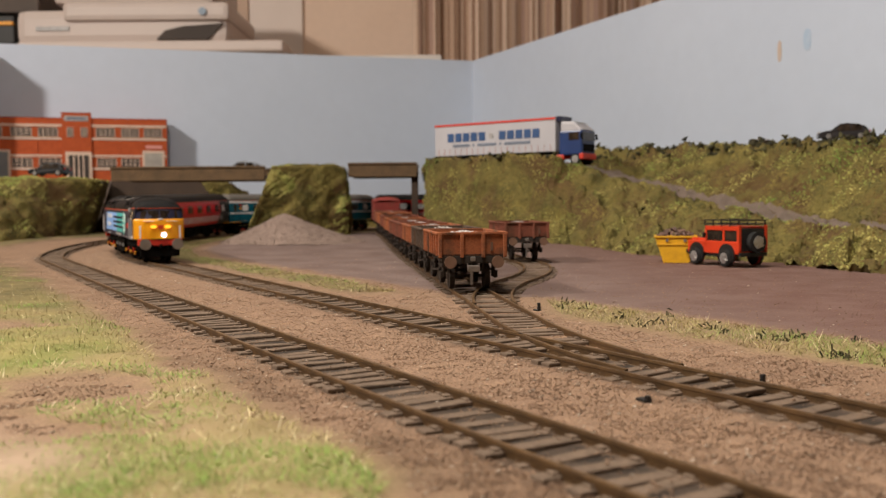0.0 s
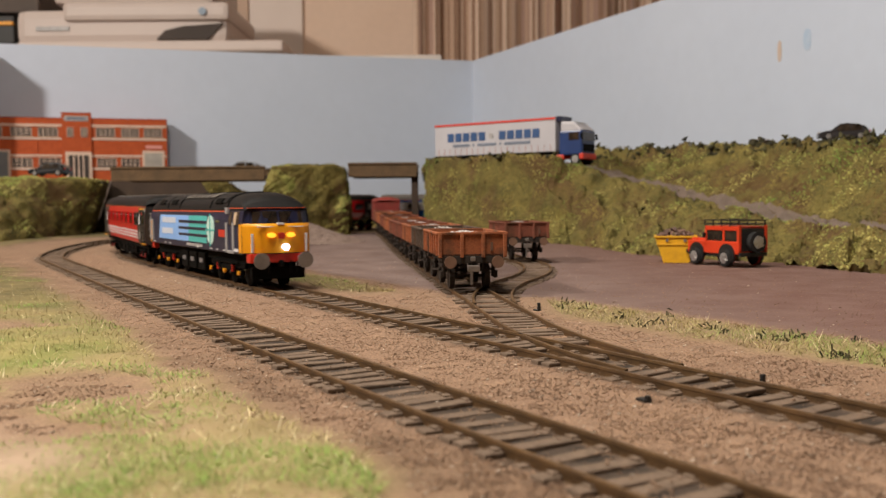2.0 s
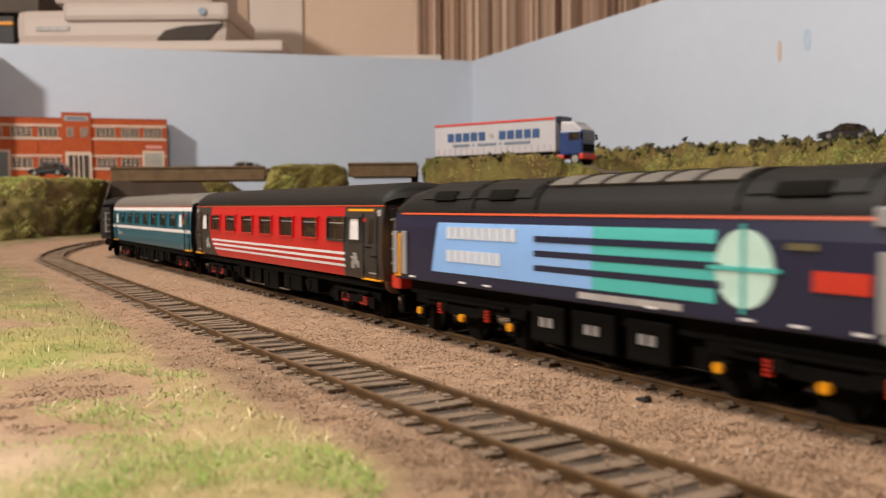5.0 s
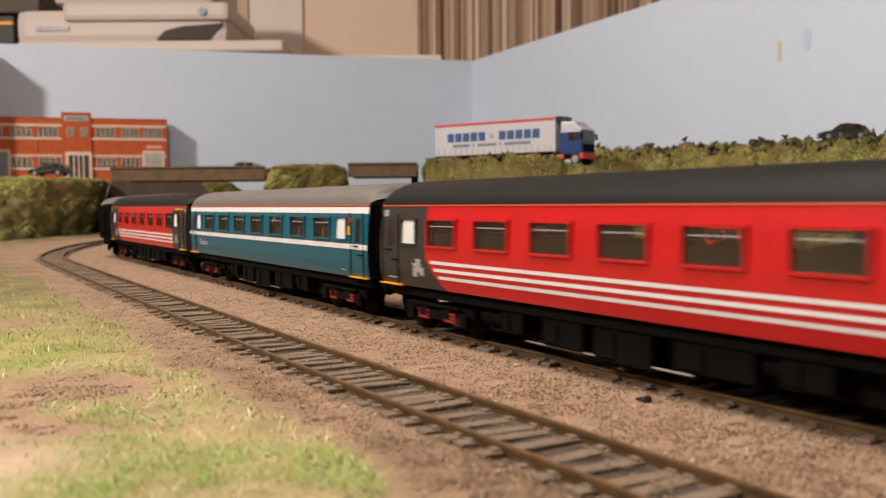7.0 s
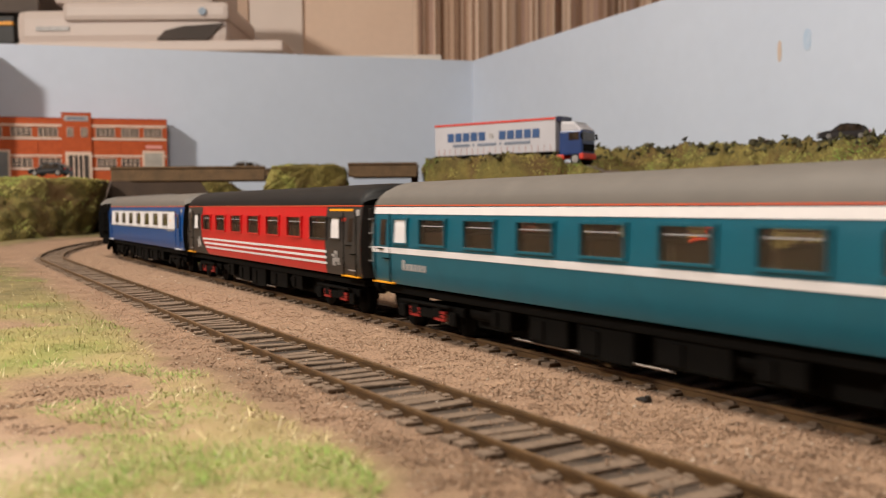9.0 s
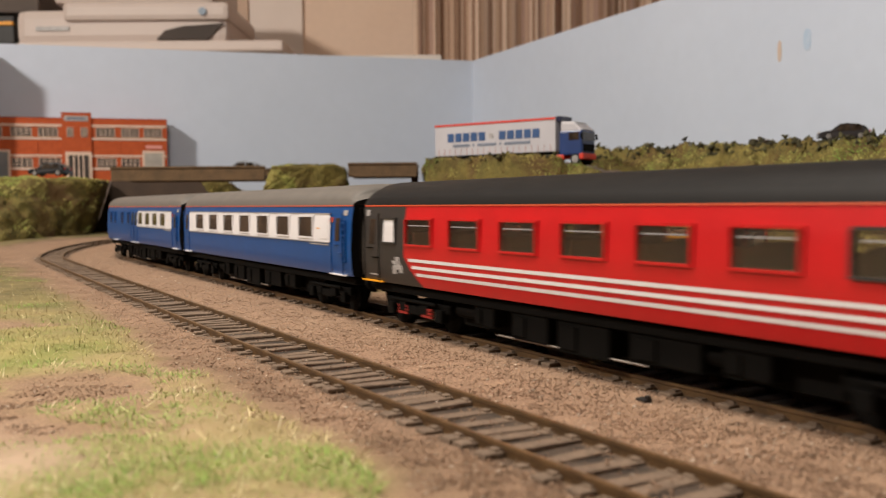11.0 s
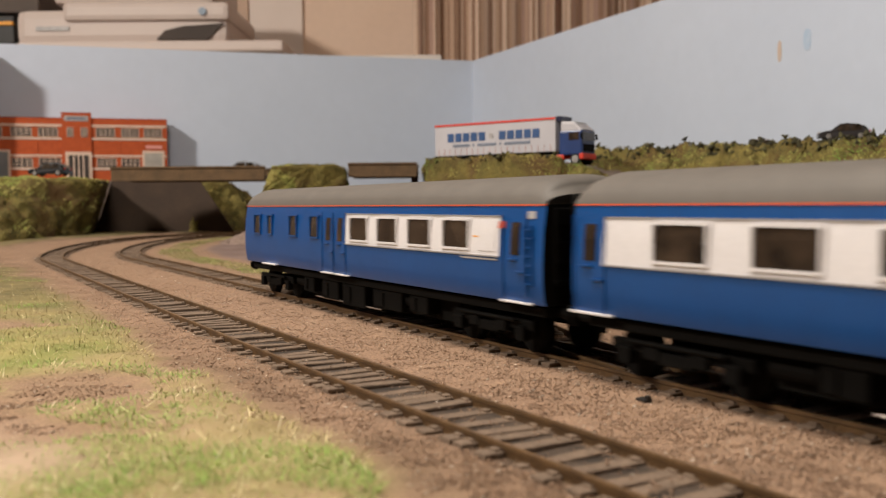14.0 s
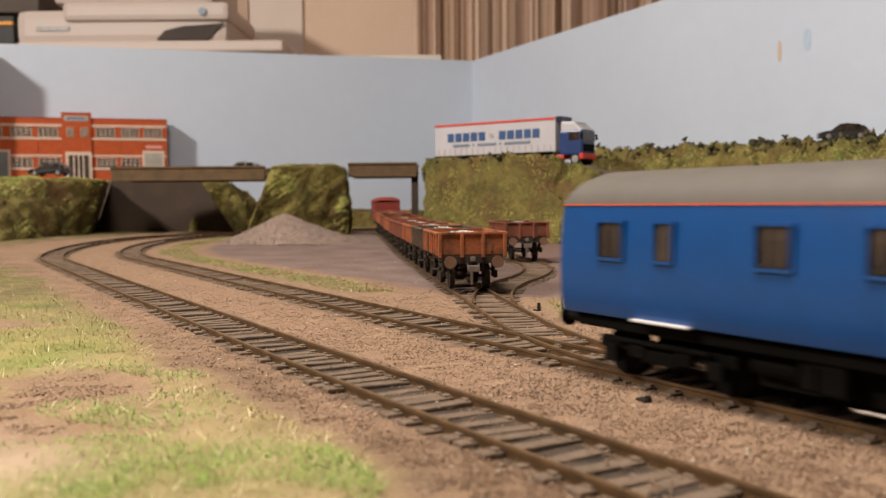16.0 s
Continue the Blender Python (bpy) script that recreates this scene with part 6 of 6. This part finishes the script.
# ---- articulated lorry ----
def lorry(m):
    c = thing("articulated_lorry", "white curtain-sided lorry with blue lettering bars", "lorry", m)
    L, W = 0.160, 0.0315
    z0, z1 = 0.0150, 0.0512
    bm = bmesh.new()
    add_box(bm, 0, 0, (z0 + z1) / 2, L, W, z1 - z0, 0.0006)
    part("trailer_box", bm, P_LORRY, c, "pale curtain sided trailer box")
    for s in (-1, 1):
        part("top_rail", box(0, s * (W / 2 + 0.0002), z1 - 0.0012, L, 0.0010, 0.0024, 0.0002), P_BUFRED, c, "red top rail")
        for k in range(20):
            part("curtain_strap", box(-L / 2 + 0.006 + k * 0.0078, s * (W / 2 + 0.0002), z0 + 0.0040, 0.0007, 0.0006, 0.0076), P_STRAP, c)
        part("bottom_rail", box(0, s * (W / 2), z0 - 0.0006, L, 0.0012, 0.0014), P_UNDER, c)
    # lettering as plain bars, on the side that faces the yard
    x = -L / 2 + 0.0185
    for n, w, h, gap in ((5, 0.0086, 0.0096, 0.0022), (1, 0.0055, 0.0060, 0.0048), (5, 0.0086, 0.0096, 0.0022)):
        for k in range(n):
            part("letter_bar", box(x + w / 2, -W / 2 - 0.0003, 0.0355, w, 0.0005, h), P_LETTER if n > 1 else P_SILVER, c, "dark blue lettering as plain blocks")
            x += w + gap
        x += 0.0030
    x = -L / 2 + 0.0260
    for w in (0.0230, 0.0020, 0.0250, 0.0020, 0.0330):
        part("text_bar", box(x + w / 2, -W / 2 - 0.0003, 0.0262, w, 0.0005, 0.0030), P_LETTER2, c, "grey blue line of small text as bars")
        x += w + 0.0045
    part("trailer_chassis", box(0, 0, 0.0118, L * 0.96, 0.012, 0.0050), P_UNDER, c)
    for x in (-0.066, -0.052, -0.038):
        for s in (-1, 1):
            car_wheel(c, x, s * 0.0125, 0.0062, 0.0050, "trailer_wheel")
    part("side_guard", box(-0.002, -0.0140, 0.0100, 0.044, 0.0010, 0.0052), P_UNDER, c)
    # tractor
    t = L / 2 + 0.0175
    bm = box(t, 0, 0.0235, 0.0270, 0.0300, 0.0260, 0.0020)
    cab = part("cab", bm, P_LORRYBLUE, c, "blue lorry cab")
    bm = bmesh.new()
    add_box(bm, t + 0.0005, 0, 0.0405, 0.0255, 0.0290, 0.0120, 0.0025)
    for v in bm.verts:
        if v.co.z > 0.042 and v.co.x > t:
            v.co.x -= 0.0075
            v.co.z -= 0.0010
    part("cab_roof", bm, P_LORRY, cab, "white cab roof and deflector")
    part("windscreen", box(t + 0.0137, 0, 0.0300, 0.0006, 0.0270, 0.0090), P_GLASS, cab)
    for s in (-1, 1):
        part("door_window", box(t + 0.0040, s * 0.0151, 0.0300, 0.0120, 0.0006, 0.0078), P_GLASS, cab)
        part("mirror", box(t + 0.0140, s * 0.0172, 0.0300, 0.0016, 0.0026, 0.0060, 0.0004), P_UNDER, cab)
    part("grille", box(t + 0.0138, 0, 0.0180, 0.0008, 0.0240, 0.0080), P_UNDER, cab)
    part("front_bumper", box(t + 0.0125, 0, 0.0090, 0.0050, 0.0300, 0.0060, 0.0008), P_BUFRED, cab, "red bumper")
    part("chassis", box(t - 0.014, 0, 0.0095, 0.046, 0.0180, 0.0045), P_BUFRED, c, "red tractor chassis")
    part("fuel_tank", box(t - 0.014, -0.0125, 0.0085, 0.012, 0.0050, 0.0055, 0.0010), P_BUFRED, c)
    for x in (t - 0.0285, t + 0.0055):
        for s in (-1, 1):
            car_wheel(c, x, s * 0.0125, 0.0062, 0.0050, "tractor_wheel")
    part("trailer_headboard", box(L / 2 + 0.0015, 0, 0.0495, 0.0060, 0.0260, 0.0060, 0.0008), P_NAVY, c)
    return c


lorry(pose(px(886, 1.022), 1.022, 0.0835, 0, 0, -36.6))


# ---- the factory ----
def factory():
    u = (W_C - W_L).normalized()
    corner = Vector((px(299, 1.775), 1.775))
    m = Matrix.Translation((corner.x, corner.y, 0)) @ pose(0, 0, 0, 0, 0, math.degrees(math.atan2(u.y, u.x)))
    c = thing("factory", "orange brick factory with white bands and steel windows", "building", m)
    S = 0.00102

    def X(p):
        return (p - 299) * S

    def Z(y):
        return 0.0448 + (364.5 - y) * 0.00109
    D = 0.045
    ztop, zb = Z(212), 0.084
    bm = bmesh.new()
    add_box(bm, (X(-90) + 0) / 2, D / 2, (ztop + zb) / 2, -X(-90), D, ztop - zb, 0.0006)
    part("wall", bm, M_BRICK, c)
    part("centre_bay", box(X(138), -0.0015, (Z(203) + zb) / 2, 52 * S, 0.006, Z(203) - zb, 0.0006), M_BRICK, c)
    part("parapet_coping", box((X(-90)) / 2, D / 2, ztop + 0.0008, -X(-90) + 0.002, D + 0.002, 0.0018, 0.0004), M_BRICKD, c, "dark red coping")
    part("bay_coping", box(X(138), -0.0015, Z(203) + 0.0008, 53 * S, 0.0075, 0.0018, 0.0004), M_BRICKD, c)
    part("sign_board", box(X(138), -0.0048, Z(212), 42 * S, 0.0014, 0.0100, 0.0003), P_SILVER, c, "pale sign board")
    part("sign_bar", box(X(138), -0.0057, Z(212), 32 * S, 0.0006, 0.0040), P_LETTER2, c, "sign lettering as a plain bar")
    for y0, y1 in ((222, 226), (245, 249), (275, 278.5), (298, 301.5)):
        part("stone_band", box(X(-90) / 2, -0.0006, Z((y0 + y1) / 2), -X(-90), 0.0024, (y1 - y0) * 0.00109, 0.0003), P_STONE, c, "cream stone band")

    def win(x0, x1, y0, y1, nx, ny, y=-0.0008):
        w, h = (x1 - x0) * S, (y1 - y0) * 0.00109
        cx, cz = X((x0 + x1) / 2), Z((y0 + y1) / 2)
        pane = part("window", box(cx, y, cz, w, 0.0016, h), P_WINDOW, c, "dark multi-pane window")
        bm = bmesh.new()
        for k in range(nx + 1):
            add_box(bm, cx - w / 2 + w * k / nx, y - 0.0012, cz, 0.0011, 0.0010, h)
        for k in range(ny + 1):
            add_box(bm, cx, y - 0.0012, cz - h / 2 + h * k / ny, w, 0.0010, 0.0010)
        part("glazing", bm, P_STONE, pane)

    for a, b in ((-70, -35), (-25, 10), (25, 60), (72, 105), (172, 205), (217, 248), (258, 290)):
        win(a, b, 228, 243.5, 4, 3)
    for a, b in ((122, 132), (146, 157)):
        win(a, b, 228, 243.5, 2, 3, -0.0048)
    for a, b in ((25, 60), (72, 110), (173, 207), (216, 249)):
        win(a, b, 281, 297, 4, 3)
    for a, b in ((61, 71), (206, 216), (249, 257), (105, 112)):
        part("pilaster", box(X((a + b) / 2), -0.0003, (Z(225) + zb) / 2, (b - a) * S * 0.8, 0.0024, Z(225) - zb), M_BRICK, c)
    # entrance and shutters
    e = part("entrance", box(X(141), -0.0050, (Z(270) + zb) / 2, 46 * S, 0.0030, Z(270) - zb, 0.0004), P_STONE, c, "cream entrance surround")
    part("door", box(X(141), -0.0060, (Z(276) + zb) / 2, 35 * S, 0.0030, Z(276) - zb), P_WINDOW, e, "dark glazed doors")
    for k in (-1, 0, 1):
        part("door_frame", box(X(141) + k * 0.0085, -0.0078, (Z(276) + zb) / 2, 0.0024, 0.0010, Z(276) - zb), P_STONE, e)
    # the left shutter takes the grey with shadow painted in
    for a, b, shade in ((254, 294, P_SHUTTER), (-16, 23, P_SHUTTER_SHADED)):
        f = part("shutter_surround", box(X((a + b) / 2), -0.0012, (Z(267) + zb) / 2, (b - a) * S, 0.0034, Z(267) - zb, 0.0004), P_STONE, c, "cream doorway surround")
        part("shutter", box(X((a + b) / 2), -0.0026, (Z(271) + zb) / 2, (b - a - 8) * S, 0.0020, Z(271) - zb), shade, f, "grey roller shutter")
        for k in range(9):
            part("slat", box(X((a + b) / 2), -0.0040, zb + 0.003 + k * 0.0056, (b - a - 8) * S, 0.0010, 0.0010), shade, f)
    part("door_sign", box(X(275), -0.0012, Z(260.5), 30 * S, 0.0016, 0.0066), mat("pink_sign", (0.70, 0.30, 0.26)), c, "small pink sign as a plain board")
    return c


factory()
# taller block beside it, out of view, added to throw shade on the backscene
u_ = (W_C - W_L).normalized()
q_ = Vector((-0.831, 1.632))
tb = thing("shade_block", "plain orange brick block out of view that shades the backscene", "building", Matrix.Translation((q_.x, q_.y, 0.084)) @ pose(0, 0, 0, 0, 0, math.degrees(math.atan2(u_.y, u_.x))))
part("wall", box(-0.06, 0.045, 0.1285, 0.12, 0.09, 0.257, 0.001), M_BRICK, tb)
part("roof_coping", box(-0.06, 0.045, 0.2580, 0.123, 0.093, 0.0024, 0.0004), M_BRICKD, tb)


# ---- beyond the board: printer, shelf, curtain ----
def prn(x, y, d):
    """Place at depth d from bearing x and level y of the plan."""
    return (x - 784) / 1596 * d, 0.0448 + (363 - y + (784 - x) * 0.0075) / 1596 * d


def slab(bm, x0, y0, x1, y1, d, dep, bevel):
    (a, za), (b, zb) = prn(x0, y0, d), prn(x1, y1, d)
    add_box(bm, (a + b) / 2, d + dep / 2, (za + zb) / 2, b - a, dep, abs(za - zb), bevel)


SHELF_Z = 0.372
shelf = part("shelf", box(-0.75, 2.28, SHELF_Z - 0.015, 1.5, 0.56, 0.028, 0.002), M_SHELF)
for x in (-1.45, -0.05):
    tagged(part("shelf_leg", box(x, 2.4, -0.287, 0.05, 0.05, 1.286), M_SHELF), "plain white leg under the shelf", "leg", kind="structure")
tagged(shelf, "plain white shelf behind the backscene board", "shelf", kind="structure")
pr = thing("printer", "off-white desktop printer with a dark paper slot", "printer")
bm = bmesh.new()
slab(bm, 38, 24, 410, 84, 2.10, 0.34, 0.022)
part("body", bm, M_PRINTER, pr)
bm = bmesh.new()
slab(bm, 40, 80, 506, 96, 2.07, 0.38, 0.006)
part("tray", bm, M_PRINTER, pr)
bm = bmesh.new()
slab(bm, 100, -60, 390, 16, 2.16, 0.26, 0.03)
part("lid", bm, M_PRINTER, pr)
bm = bmesh.new()
slab(bm, 120, 12, 412, 42, 2.085, 0.30, 0.012)
part("panel", bm, M_PRINTER, pr)
bm = bmesh.new()
(a, za), (b, zb) = prn(285, 76, 2.094), prn(402, 48, 2.094)
v = [bm.verts.new(q) for q in ((a, 2.094, za), (a + 0.02, 2.094, za + 0.020), (a + 0.06, 2.094, zb - 0.006), (b, 2.094, zb), (b - 0.035, 2.094, za))]
w = [bm.verts.new((p.co.x, p.co.y + 0.012, p.co.z)) for p in v]
bm.faces.new(v), bm.faces.new(w[::-1])
for i in range(5):
    bm.faces.new((v[i], v[(i + 1) % 5], w[(i + 1) % 5], w[i]))
bmesh.ops.recalc_face_normals(bm, faces=bm.faces)
part("paper_slot", bm, mat("slot_dark", (0.05, 0.035, 0.028), None, 0.7, 20), pr, "dark paper slot")
bm = bmesh.new()
slab(bm, 74, 54, 132, 61, 2.096, 0.01, 0.0)
part("name_bar", bm, P_SILVER, pr, "grey maker's lettering as a bar")
(a, za) = prn(366, 27, 2.08)
part("button", cyl(0.009, 0.009, 0.006, pose(a, 2.082, za, 90), 18), mat("button_blue", (0.20, 0.27, 0.36), None, 0.4, 30), pr, "blue grey round button")
bx = thing("stacked_boxes", "dark stacked boxes with a yellow edge", "box")
bm = bmesh.new()
slab(bm, -120, 36, 36, 84, 2.14, 0.25, 0.004)
part("lower_box", bm, P_BLACK, bx)
bm = bmesh.new()
slab(bm, -120, 46, 34, 51, 2.135, 0.02, 0.001)
part("yellow_edge", bm, P_YEL, bx)
bm = bmesh.new()
slab(bm, -120, -70, 80, 30, 2.20, 0.22, 0.006)
part("upper_box", bm, M_BOXGREY, bx, "grey brown box")
# pilasters on the room wall
for x0, x1, d, mm, nm in ((408, 446, 2.675, M_OAK, "door_jamb"), (446, 541, 2.685, M_WHITEWASH, "wall_panel")):
    a, b = px(x0, d), px(x1, d)
    tagged(part(nm, box((a + b) / 2, (d + 2.70) / 2, 0.415, b - a, 2.70 - d, 2.68, 0.002), mm), "plain upright trim on the room wall", "trim", kind="structure")


def curtain():
    c = thing("curtain", "brown and beige striped pleated curtain", "curtain")
    rng = random.Random(5)
    x, x1 = px(735, 2.50), 1.35
    tones = [M_CUR1, M_CUR2, M_CUR3, M_CUR4]
    k, phase = 0, 0.0

    def depth(x):
        return 2.52 + 0.010 * math.sin(x * 95 + 1.5 * math.sin(x * 21)) + 0.010 * math.sin(x * 37)
    last = None
    while x < x1:
        w = rng.choice((0.005, 0.007, 0.009, 0.012))
        n = max(1, int(w / 0.0045))
        vs, fs = [], []
        for i in range(n + 1):
            xx = x + w * i / n
            for z in (-0.6, 0.30, 0.9, 1.60):
                vs.append((xx, depth(xx) + 0.004 * math.sin(z * 3 + xx * 20), z))
        for i in range(n):
            for j in range(3):
                fs.append((i * 4 + j, i * 4 + 4 + j, i * 4 + 5 + j, i * 4 + 1 + j))
        pick = rng.choice([t for t in range(4) if t != last])
        last = pick
        ob = mesh_ob("stripe", vs, fs, tones[pick], c, smooth=True)
        x += w
    part("curtain_rail", cyl(0.012, 0.012, 1.6, pose(0.64, 2.52, 1.61, 0, 90), 12), M_OAK, c)


curtain()


# ---- loose ground cover ----
def blades(name, count, region, size, material, label, seed, lush=False, keep=0.35, near=0.0, far=9.0):
    """Upright and leaning grass fibres where the ground is grassed."""
    rng = random.Random(seed)
    V, F = [], []
    n = 0
    tries = 0
    while n < count and tries < count * 12:
        tries += 1
        x, y = region(rng)
        if not near < y < far:
            continue
        g, _ = zones(x, y)
        if g < keep or rng.random() > g or rng.random() < 0.85 * sandy(x, y):
            continue
        if lush and fbm(x, y, 7, 24) + 0.5 * max(smooth01(1 - math.hypot((x - a) / 0.020, (y - b) / 0.018)) for a, b in ((-0.054, 0.182), (-0.032, 0.150), (-0.085, 0.23))) < 0.20:
            continue
        h = size * (0.4 + rng.random() ** 1.5 * 1.3)
        a = rng.random() * 6.283
        lean = rng.uniform(0.6, 2.6)
        w = 0.00008 + 0.00008 * rng.random()
        z = rise(y) + 0.0004
        dx, dy = math.cos(a), math.sin(a)
        tip = (x + dx * h * 0.7 * lean, y + dy * h * 0.7 * lean, z + h / (1 + 0.5 * lean))
        V += [(x - dy * w, y + dx * w, z), (x + dy * w, y - dx * w, z), tip]
        F.append((3 * n, 3 * n + 1, 3 * n + 2))
        n += 1
    return raw(name, np.array(V), np.array(F), material, label, "grass")


def near_left(rng):
    d = 0.10 + 0.62 * rng.random() ** 1.6
    return (rng.uniform(-0.53, 0.02) * d * 1.02, d)


def mid_strip(rng):
    y = rng.uniform(0.42, 1.05)
    p, _ = loop_path((0.73 - y) / 0.864)
    return p.x + rng.uniform(0.01, 0.13), y


def right_strip(rng):
    y = rng.uniform(0.15, 0.46)
    x = ANCHOR.x + (0.73 - y) * 0.582
    return x + rng.uniform(0.045, 0.15), y


M_BLADE3 = mat("olive_blades", (0.20, 0.19, 0.05), (0.26, 0.17, 0.08), 0.8, 40, island=0.5)
GL = "pale green and straw coloured static grass"
blades("grass", 38000, near_left, 0.0016, M_BLADE, GL, 31, far=0.34)
blades("grass", 9000, near_left, 0.0022, M_BLADE3, "olive brown static grass", 30, near=0.26)
blades("grass", 14000, near_left, 0.0018, M_BLADE2, "bright green static grass patches", 32, lush=True, keep=0.5)
blades("grass", 7000, mid_strip, 0.0024, M_BLADE, GL, 33)
blades("grass", 5000, right_strip, 0.0026, M_BLADE, GL, 34)


def grains(name, count, region, size, material, label, seed, avoid=True):
    rng = np.random.default_rng(seed)
    r2 = random.Random(seed)
    pts = []
    while len(pts) < count:
        x, y = region(r2)
        o = off_track(x, y)
        if avoid and min(abs(o), abs(o - SEP)) < 0.0095:
            if r2.random() > 0.08:
                continue
            pts.append((x, y, rise(y) + r2.uniform(0.0003, 0.0011)))
            continue
        if r2.random() < 0.9 * sandy(x, y):
            continue
        g, yd = zones(x, y)
        if yd > 0.4 and r2.random() > 0.12:
            continue
        if g > 0.5 and r2.random() > 0.3:
            continue
        pts.append((x, y, rise(y) + 0.0001 + 0.0006 * fbm(x, y, 0, 70)))
    P = np.array(pts)
    n = len(P)
    s = size * (0.4 + 1.4 * rng.random(n) ** 2.5)
    octa = np.array([(1, 1, 1), (-1, -1, 1), (-1, 1, -1), (1, -1, -1)], float) * 0.85
    faces = np.array([(0, 2, 1), (0, 1, 3), (0, 3, 2), (1, 2, 3)])
    V = octa[None] * (0.6 + 0.8 * rng.random((n, 4, 1))) + rng.normal(0, 0.35, (n, 4, 3))
    V = V * np.array([1, 1, 0.5]) * (s * 0.5)[:, None, None] + P[:, None, :]
    return raw(name, V.reshape(-1, 3), (faces[None] + 4 * np.arange(n)[:, None, None]).reshape(-1, 3), material, label, "gravel")


blades("grass", 2600, near_left, 0.0028, M_STRAW, "long pale straw fibres lying in the grass", 35)
blades("grass", 500, right_strip, 0.0036, M_STRAW, "long pale straw fibres lying in the grass", 36)
blades("grass", 5000, right_strip, 0.0022, M_BLADE3, "olive brown static grass", 37)
blades("grass", 4000, mid_strip, 0.0022, M_BLADE3, "olive brown static grass", 38)


def near_band(rng):
    d = 0.105 + 0.75 * rng.random() ** 1.5
    return rng.uniform(-0.50, 0.50) * d * 1.05, d


grains("gravel", 115000, near_band, 0.00040, M_GRAIN, "fine pale brown ballast grains", 41)
grains("gravel", 3200, near_band, 0.00048, M_GRAINW, "scattered pale stone chips", 42)


def weeds():
    """Dry dark twigs and clods in the grass strip."""
    rng = random.Random(9)
    bm = bmesh.new()
    for k in range(30):
        x, y = right_strip(rng)
        while zones(x, y)[0] < 0.4:
            x, y = right_strip(rng)
        for _ in range(rng.randint(8, 18)):
            a, h = rng.random() * 6.28, rng.uniform(0.0008, 0.0036)
            s = rng.uniform(0.0003, 0.0008)
            add_box(bm, 0, 0, 0, s * 2.6, s * 0.5, s * 0.45, 0, pose(x + math.cos(a) * rng.random() * 0.0035, y + math.sin(a) * rng.random() * 0.003, rise(y) + 0.0004 + h * rng.random(), rng.uniform(0, 180), rng.uniform(0, 180), rng.uniform(0, 180)))
    tagged(part("weeds", bm, M_SHRUB), "small dark dried weeds in the grass strip", "weed", kind="stuff")


weeds()
# ---- the train's run ----
RUN = [(0.0, 0.082), (1.5, 0.264), (3.4, 0.4965), (4.1, 0.5825), (7.0, 0.9295), (9.0, 1.1747), (12.5, 1.5995), (13.0, 1.663), (14.5, 1.8465), (16.0, 2.032)]


def run_at(t):
    for (t0, a), (t1, b) in zip(RUN[:-1], RUN[1:]):
        if t <= t1:
            return a + (b - a) * (t - t0) / (t1 - t0)
    return RUN[-1][1]


def motions():
    back = LL / 2
    for i, (v, L) in enumerate(VEH):
        if i:
            back += VEH[i - 1][1] / 2 + 0.011 + L / 2 - (0.002 if i == 1 else 0)
        half = 0.062 if i == 0 else 0.089
        rows = []
        for k in range(65):
            t = k * 0.25
            s = run_at(t) - back
            a, _ = loop_path(s + half)
            b, _ = loop_path(s - half)
            d = a - b
            za, zb = rise(a.y), rise(b.y)
            rows.append((t, pose((a.x + b.x) / 2, (a.y + b.y) / 2, RZ + (za + zb) / 2, 0, -math.degrees(math.atan2(za - zb, d.length)), math.degrees(math.atan2(d.y, d.x)))))
        walk(v, rows)


motions()
